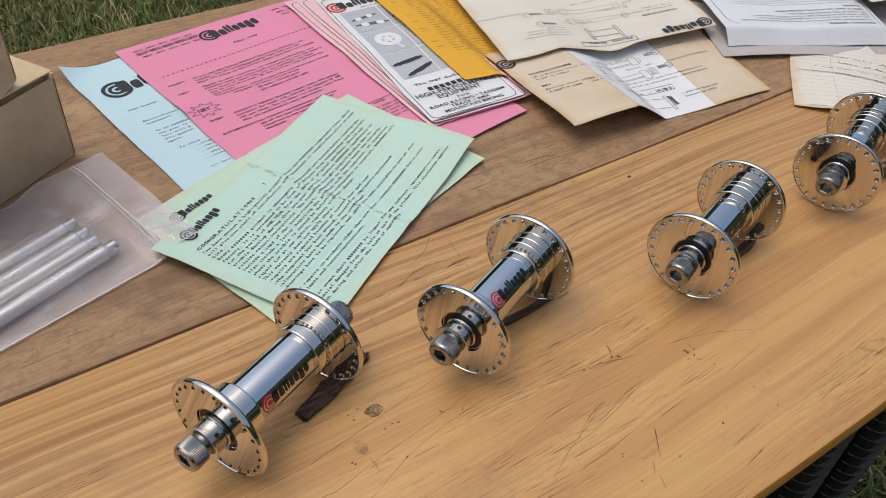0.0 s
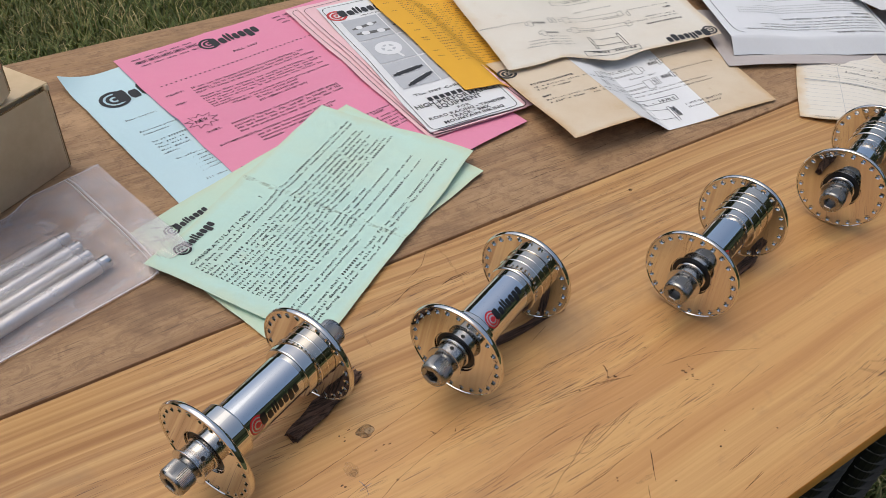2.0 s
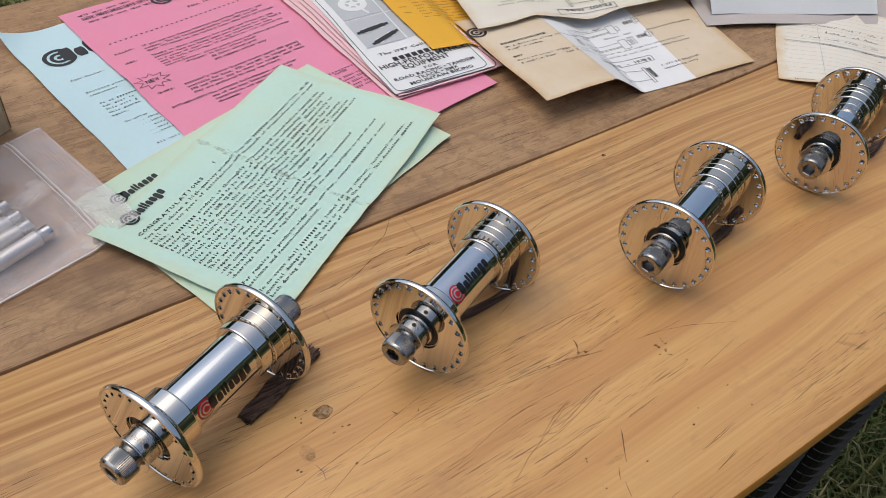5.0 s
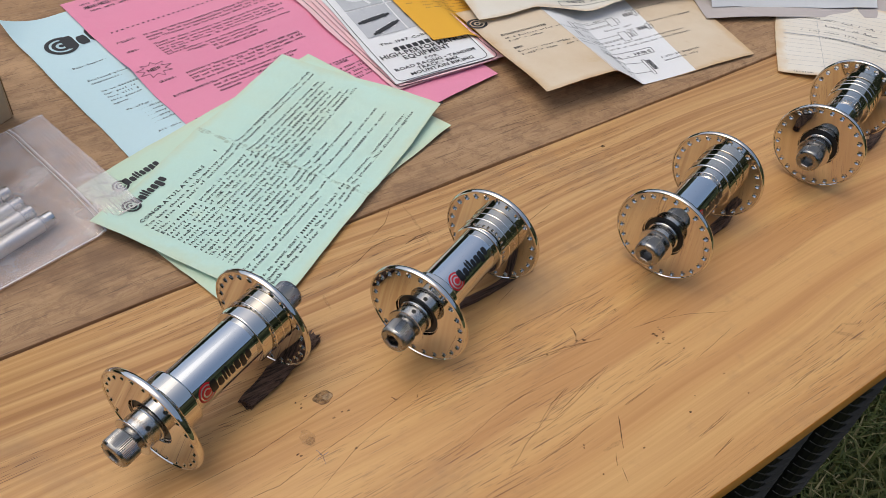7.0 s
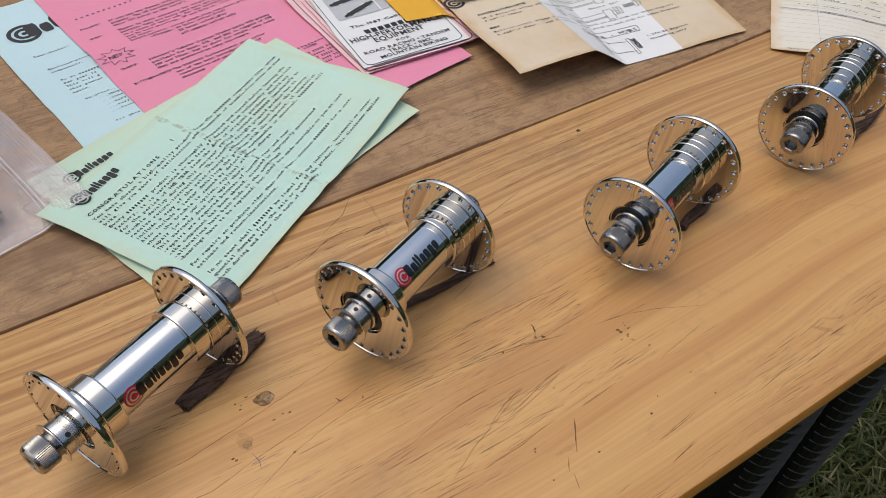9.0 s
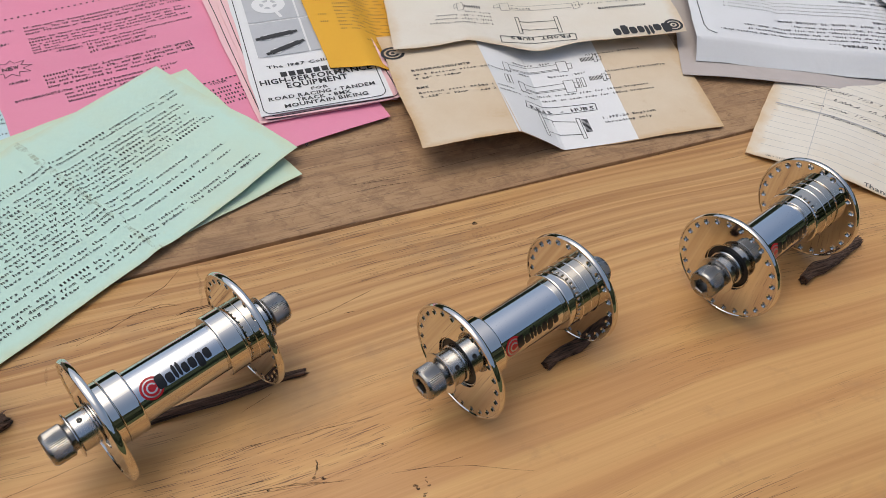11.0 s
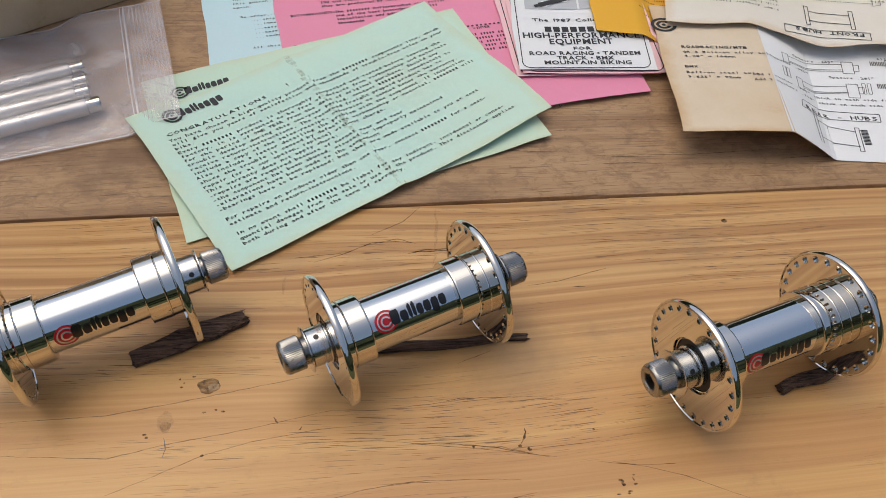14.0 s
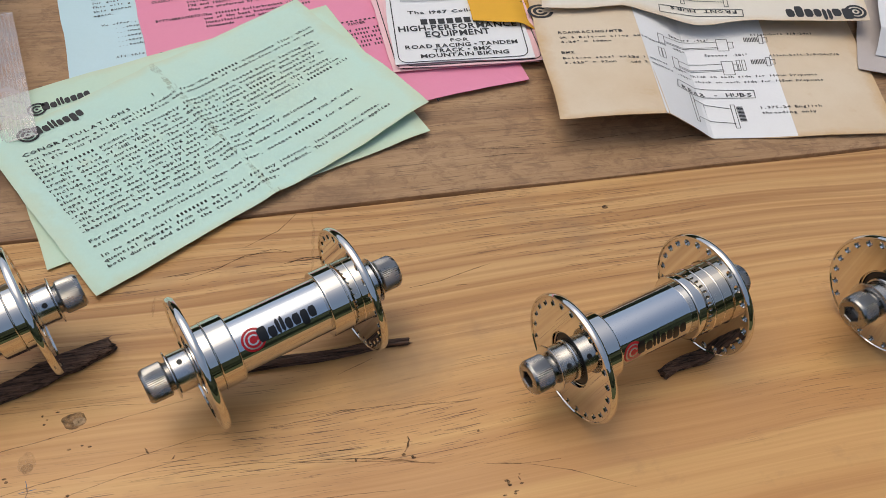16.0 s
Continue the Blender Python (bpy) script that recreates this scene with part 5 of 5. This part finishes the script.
# ---- black trestle under the table ----
def trestle():
    m, t, b = material("black_plastic", 0.38, 0, (0.012, 0.012, 0.013))
    n = noise_at(t, coords(t, (30, 30, 30)), 1.0, 5, 0.7)
    t.links.new(ramp(t, n, (0.45, (0.008, 0.008, 0.009)), (0.75, (0.022, 0.021, 0.019))), b.inputs["Base Color"])
    t.links.new(ramp(t, n, (0.3, grey(0.42)), (0.7, grey(0.65))), b.inputs["Roughness"])
    b.inputs["Specular IOR Level"].default_value = 0.3
    ob = thing("trestle", "black plastic trestle with ribbed posts, standing on the grass", "trestle")
    part("panel", box_mesh("panel", (0.20, 0.030, 0.66), m, 0.006, 3), ob, at=pose(0.500, 0.005, 0.35))
    part("beam", box_mesh("beam", (0.36, 0.060, 0.055), m, 0.008, 3), ob, at=pose(0.500, 0.005, TOP - 0.0215 - 0.0275))
    rib_n = 14
    verts, faces = [], []
    prof = [(0.014, 0.0), (0.0335, 0.0), (0.0342, 0.0006), (0.0335, 0.0013), (0.014, 0.0013)]
    for i in range(rib_n + 1):
        an = math.pi * (1.12 + 0.96 * i / rib_n)
        for r, z in prof:
            verts.append((r * math.cos(an), r * math.sin(an) * 0.8, z + 0.010 * math.cos(an) ** 2))
    k = len(prof)
    for i in range(rib_n):
        for j in range(k):
            j2 = (j + 1) % k
            faces.append((i * k + j, (i + 1) * k + j, (i + 1) * k + j2, i * k + j2))
    faces += [tuple(range(k)), tuple(range(rib_n * k, rib_n * k + k))]
    # paler than the posts: the light caught on the fin edges is in this colour
    rm, rt, rb = material("lit_black_rib", 0.6, 0, (0.10, 0.088, 0.074))
    rb.inputs["Specular IOR Level"].default_value = 0.2
    rib = mesh_of("rib", verts, faces, rm, 40)
    for x, y in ((0.448, -0.060), (0.564, -0.062)):
        post = part("post", box_mesh("post", (0.062, 0.054, 0.725), m, 0.017, 4), ob, at=pose(x, y + 0.005, 0.366))
        for i in range(26):
            part("rib", rib, post, at=pose(0, -0.005, 0.262 - 0.0155 * i))
    return ob


trestle()


# ---- marks on the pine plank ----
def mark_material(name, colour, alpha):
    m, t, b = material(name, 0.7, 0, colour)
    n = noise_at(t, coords(t, (300, 300, 300)), 1.0, 3, 0.7)
    t.links.new(ramp(t, n, (0.30, grey(alpha * 0.35)), (0.62, grey(alpha))), b.inputs["Alpha"])
    return m


SCRATCH = mark_material("dark_scratch", (0.062, 0.030, 0.014), 0.82)
HAIR = mark_material("fine_crack", (0.19, 0.085, 0.032), 0.62)
SMEAR = mark_material("grey_smear", (0.22, 0.14, 0.08), 0.16)
BLUE_INK = mark_material("blue_ink", (0.22, 0.24, 0.28), 0.8)
marks_rng = random.Random(6)


def stroke(name, mat, width, *pts, label="", board=None):
    """A tapered, slightly wavering line on the plank."""
    pts = [Vector(p) for p in pts]
    fine = []
    for a, b in zip(pts, pts[1:]):
        n = max(3, int((b - a).length / 0.003))
        fine += [a.lerp(b, i / n) for i in range(n)]
    fine.append(pts[-1])
    verts, faces, n = [], [], len(fine)
    for i, p in enumerate(fine):
        d = (fine[min(n - 1, i + 1)] - fine[max(0, i - 1)]).normalized()
        s = Vector((-d.y, d.x))
        w = width * 0.38 * (0.25 + 0.75 * math.sin(math.pi * (0.06 + 0.88 * i / (n - 1)))) * marks_rng.uniform(0.5, 1.15)
        j = s * marks_rng.uniform(-0.25, 0.25) * width
        for q in (p + j - s * w, p + j + s * w):
            verts.append((q.x, q.y, TOP + 0.00006))
    for i in range(n - 1):
        faces.append((2 * i, 2 * i + 2, 2 * i + 3, 2 * i + 1))
    me = bpy.data.meshes.new(name)
    me.from_pydata(verts, [], faces)
    me.materials.append(mat)
    return part(name, me, board or pine, label)


def blot(name, mat, c, rx, ry, seed, label="", z=0.00005):
    n = 26
    verts = []
    for i in range(n):
        a = 6.2832 * i / n
        k = 1 + 0.30 * noise.noise(Vector((math.cos(a) * 1.5, math.sin(a) * 1.5, seed)))
        verts.append((c[0] + rx * k * math.cos(a), c[1] + ry * k * math.sin(a), TOP + z))
    me = bpy.data.meshes.new(name)
    me.from_pydata(verts, [], [tuple(range(n))])
    me.materials.append(mat)
    return part(name, me, pine, label)


stroke("crack", HAIR, 0.0006, (-0.088, -0.013), (-0.042, -0.012), (-0.016, -0.008), (0.013, -0.003), (0.048, 0.003))
stroke("crack", HAIR, 0.0006, (-0.084, -0.028), (-0.039, -0.032), (-0.015, -0.027), (0.019, -0.022), (0.055, -0.015))
stroke("crack", HAIR, 0.0005, (-0.037, -0.048), (-0.019, -0.041), (0.000, -0.033), (0.020, -0.028), (0.049, -0.024), (0.076, -0.023))
stroke("crack", HAIR, 0.0005, (0.024, -0.031), (0.049, -0.030), (0.075, -0.031), (0.095, -0.034), (0.121, -0.038), (0.149, -0.043))
stroke("crack", HAIR, 0.0005, (0.042, -0.058), (0.068, -0.052), (0.093, -0.050), (0.119, -0.051), (0.132, -0.052))
stroke("crack", HAIR, 0.0004, (-0.009, 0.006), (0.006, 0.006), (0.031, 0.003))
stroke("crack", HAIR, 0.0005, (0.077, -0.016), (0.096, -0.015), (0.117, -0.013), (0.152, -0.014))
stroke("crack", HAIR, 0.0006, (0.111, 0.005), (0.127, 0.011))
stroke("scratch", HAIR, 0.0006, (0.095, -0.062), (0.109, -0.058))
stroke("scratch", HAIR, 0.0006, (0.108, -0.063), (0.124, -0.060), (0.137, -0.059))
stroke("ink_mark", SCRATCH, 0.0010, (0.029, -0.017), (0.030, -0.019), (0.031, -0.020))
stroke("ink_mark", SCRATCH, 0.0010, (0.041, -0.022), (0.040, -0.024))
stroke("blue_mark", BLUE_INK, 0.0009, (-0.0165, -0.024), (-0.0152, -0.029), (-0.0162, -0.033))
stroke("blue_mark", BLUE_INK, 0.0007, (-0.0190, -0.029), (-0.0120, -0.028))
stroke("scratch", SCRATCH, 0.0008, (0.045, 0.067), (0.059, 0.071), (0.074, 0.078), (0.087, 0.078), (0.095, 0.077))
stroke("scratch", SCRATCH, 0.0011, (0.092, 0.070), (0.102, 0.072), (0.112, 0.072))
stroke("scratch", SCRATCH, 0.0010, (0.094, 0.071), (0.113, 0.071))
stroke("scratch", SCRATCH, 0.0006, (0.074, 0.083), (0.090, 0.091), (0.100, 0.101))
stroke("scratch", SCRATCH, 0.0007, (0.035, 0.070), (0.061, 0.072))
stroke("scratch", SCRATCH, 0.0005, (0.070, 0.076), (0.087, 0.080), (0.097, 0.076))
stroke("scratch", SCRATCH, 0.0006, (0.150, 0.047), (0.165, 0.049), (0.192, 0.056))
stroke("scratch", SCRATCH, 0.0007, (0.172, 0.0455), (0.178, 0.0450))
stroke("smear", SMEAR, 0.0024, (0.108, 0.100), (0.107, 0.078), (0.104, 0.061))
stroke("smear", SMEAR, 0.0020, (0.031, 0.059), (0.031, 0.048))
stroke("crack", HAIR, 0.0006, (0.084, -0.083), (0.113, -0.081))
stroke("crack", HAIR, 0.0007, (0.148, -0.115), (0.173, -0.112))
stroke("crack", HAIR, 0.0007, (0.146, -0.127), (0.163, -0.124))
stroke("crack", HAIR, 0.0006, (0.129, -0.082), (0.150, -0.080))
stroke("scratch", HAIR, 0.0008, (0.095, -0.068), (0.122, -0.061), (0.138, -0.058))
stroke("crack", HAIR, 0.0006, (0.213, -0.120), (0.236, -0.118))
stroke("crack", HAIR, 0.0006, (0.153, -0.072), (0.170, -0.070))
stroke("crack", HAIR, 0.0007, (0.117, -0.037), (0.126, -0.037), (0.146, -0.043))
for i, c in enumerate(((0.134, -0.037), (0.138, -0.039), (0.114, -0.036), (0.000, -0.033), (-0.025, -0.022), (-0.024, -0.0235), (0.174, -0.055), (0.175, -0.057), (0.172, -0.061), (0.177, -0.060),
                       (0.177, -0.064), (0.180, -0.053), (0.180, -0.057), (-0.013, 0.004), (-0.011, 0.002), (-0.012, 0.000), (-0.007, 0.005), (-0.001, -0.013), (0.004, -0.012), (0.007, -0.013))):
    blot("speck", SCRATCH, c, marks_rng.uniform(0.0004, 0.0010), marks_rng.uniform(0.0003, 0.0006), i)
for i in range(16):
    x, y = marks_rng.uniform(-0.15, 0.55), marks_rng.choice((0.112, 0.125, 0.14, 0.16, 0.19, 0.30, 0.43)) + marks_rng.uniform(-0.006, 0.006)
    w = marks_rng.uniform(0.03, 0.12)
    stroke("crack", SCRATCH if i % 3 == 0 else HAIR, 0.0006, (x, y), (x + w * 0.5, y + marks_rng.uniform(-0.003, 0.003)), (x + w, y + marks_rng.uniform(-0.004, 0.004)), board=old)
stroke("scratch", HAIR, 0.0006, (0.0545, -0.0817), (0.0708, -0.0734), (0.0883, -0.0668), (0.1040, -0.0606), (0.1088, -0.0588))
stroke("scratch", HAIR, 0.0006, (0.0802, -0.0652), (0.0925, -0.0694), (0.1127, -0.0658), (0.1361, -0.0597))
stroke("scratch", HAIR, 0.0006, (0.0831, -0.0681), (0.0972, -0.0611), (0.1102, -0.0585))
stroke("scratch", HAIR, 0.0005, (0.1079, -0.0611), (0.1168, -0.0636), (0.1303, -0.0611))
stroke("scratch", HAIR, 0.0005, (0.0626, -0.0684), (0.0763, -0.0715), (0.0965, -0.0696), (0.1086, -0.0668))
stroke("scratch", HAIR, 0.0005, (0.1723, -0.0466), (0.1889, -0.0504), (0.2024, -0.0550), (0.2275, -0.0666))
stroke("scratch", SCRATCH, 0.0005, (0.1664, -0.0463), (0.1828, -0.0487), (0.1991, -0.0492))
stroke("scratch", SCRATCH, 0.0009, (0.1211, -0.0845), (0.1172, -0.0909), (0.1108, -0.0999))
stroke("scratch", HAIR, 0.0008, (0.1057, -0.0999), (0.1015, -0.1056))
stroke("scratch", SCRATCH, 0.0007, (0.1031, -0.1076), (0.1001, -0.1147))
stroke("crack", SCRATCH, 0.0006, (0.0712, -0.0844), (0.0910, -0.0836), (0.1048, -0.0812))
stroke("crack", HAIR, 0.0006, (0.0980, -0.0754), (0.1089, -0.0753), (0.1213, -0.0767))
stroke("crack", SCRATCH, 0.0005, (0.1287, -0.0816), (0.1375, -0.0807), (0.1515, -0.0800))
stroke("crack", SCRATCH, 0.0005, (0.1494, -0.1153), (0.1625, -0.1141), (0.1742, -0.1128))
stroke("crack", HAIR, 0.0006, (0.1466, -0.1268), (0.1544, -0.1259), (0.1631, -0.1249))
stroke("crack", HAIR, 0.0005, (0.1130, -0.1256), (0.1219, -0.1248))
stroke("crack", HAIR, 0.0005, (0.2127, -0.1201), (0.2265, -0.1186), (0.2348, -0.1186))
stroke("crack", HAIR, 0.0005, (0.1831, -0.0797), (0.1998, -0.0773), (0.2161, -0.0745))
stroke("crack", HAIR, 0.0005, (0.0759, -0.0509), (0.0868, -0.0502), (0.0985, -0.0515))
stroke("crack", SCRATCH, 0.0006, (0.0894, -0.0330), (0.1036, -0.0342), (0.1227, -0.0368), (0.1386, -0.0411))
stroke("crack", SCRATCH, 0.0006, (0.0909, -0.0310), (0.1041, -0.0308), (0.1168, -0.0315))
stroke("crack", HAIR, 0.0006, (0.1248, -0.0160), (0.1443, -0.0152), (0.1674, -0.0166))
stroke("crack", SCRATCH, 0.0006, (0.1040, -0.0137), (0.1103, -0.0127), (0.1159, -0.0129))
stroke("ink_mark", SCRATCH, 0.0014, (0.1369, -0.0289), (0.1370, -0.0316), (0.1357, -0.0337), (0.1345, -0.0359))
stroke("ink_mark", SCRATCH, 0.0018, (0.1744, -0.0547), (0.1747, -0.0575))
stroke("ink_mark", SCRATCH, 0.0009, (0.1793, -0.0539), (0.1796, -0.0556))
stroke("ink_mark", SCRATCH, 0.0009, (0.1752, -0.0631), (0.1781, -0.0652))
stroke("smear", SMEAR, 0.0040, (0.1012, -0.0961), (0.1082, -0.0966), (0.1132, -0.0971))
stroke("smear", SMEAR, 0.0040, (0.2647, -0.1064), (0.2727, -0.1138), (0.2790, -0.1202))
stroke("smear", SMEAR, 0.0030, (0.2765, -0.1065), (0.2877, -0.1117))
for i, c in enumerate(((0.1375, -0.0384), (0.1821, -0.0710), (0.1645, -0.0963), (0.1198, -0.1050), (0.0929, -0.1053), (0.1140, -0.0364), (0.1671, -0.0313), (0.0942, -0.0897), (0.0951, -0.0882), (0.1233, -0.0664), (0.1552, -0.1022), (0.1908, -0.1098), (0.1889, -0.0944), (0.1764, -0.0609))):
    blot("speck", SCRATCH, c, marks_rng.uniform(0.0004, 0.0008), marks_rng.uniform(0.0003, 0.0006), 60 + i)
blot("dark_speck", SCRATCH, (0.2605, 0.0838), 0.0016, 0.0013, 40)
KNOT = mark_material("knot_wood", (0.15, 0.085, 0.04), 0.75)
KNOT_HEART = mark_material("knot_heart", (0.45, 0.30, 0.16), 1.0)
blot("knot", KNOT, (0.0, 0.0), 0.0050, 0.0038, 50, "dark oval knot in the wood")
blot("knot_heart", KNOT_HEART, (0.0020, -0.0006), 0.0026, 0.0020, 51, z=0.00009)
blot("stain", SMEAR, (-0.0170, -0.0165), 0.0034, 0.0046, 52)
blot("stain", SMEAR, (-0.0165, -0.0190), 0.0022, 0.0026, 53, z=0.00008)
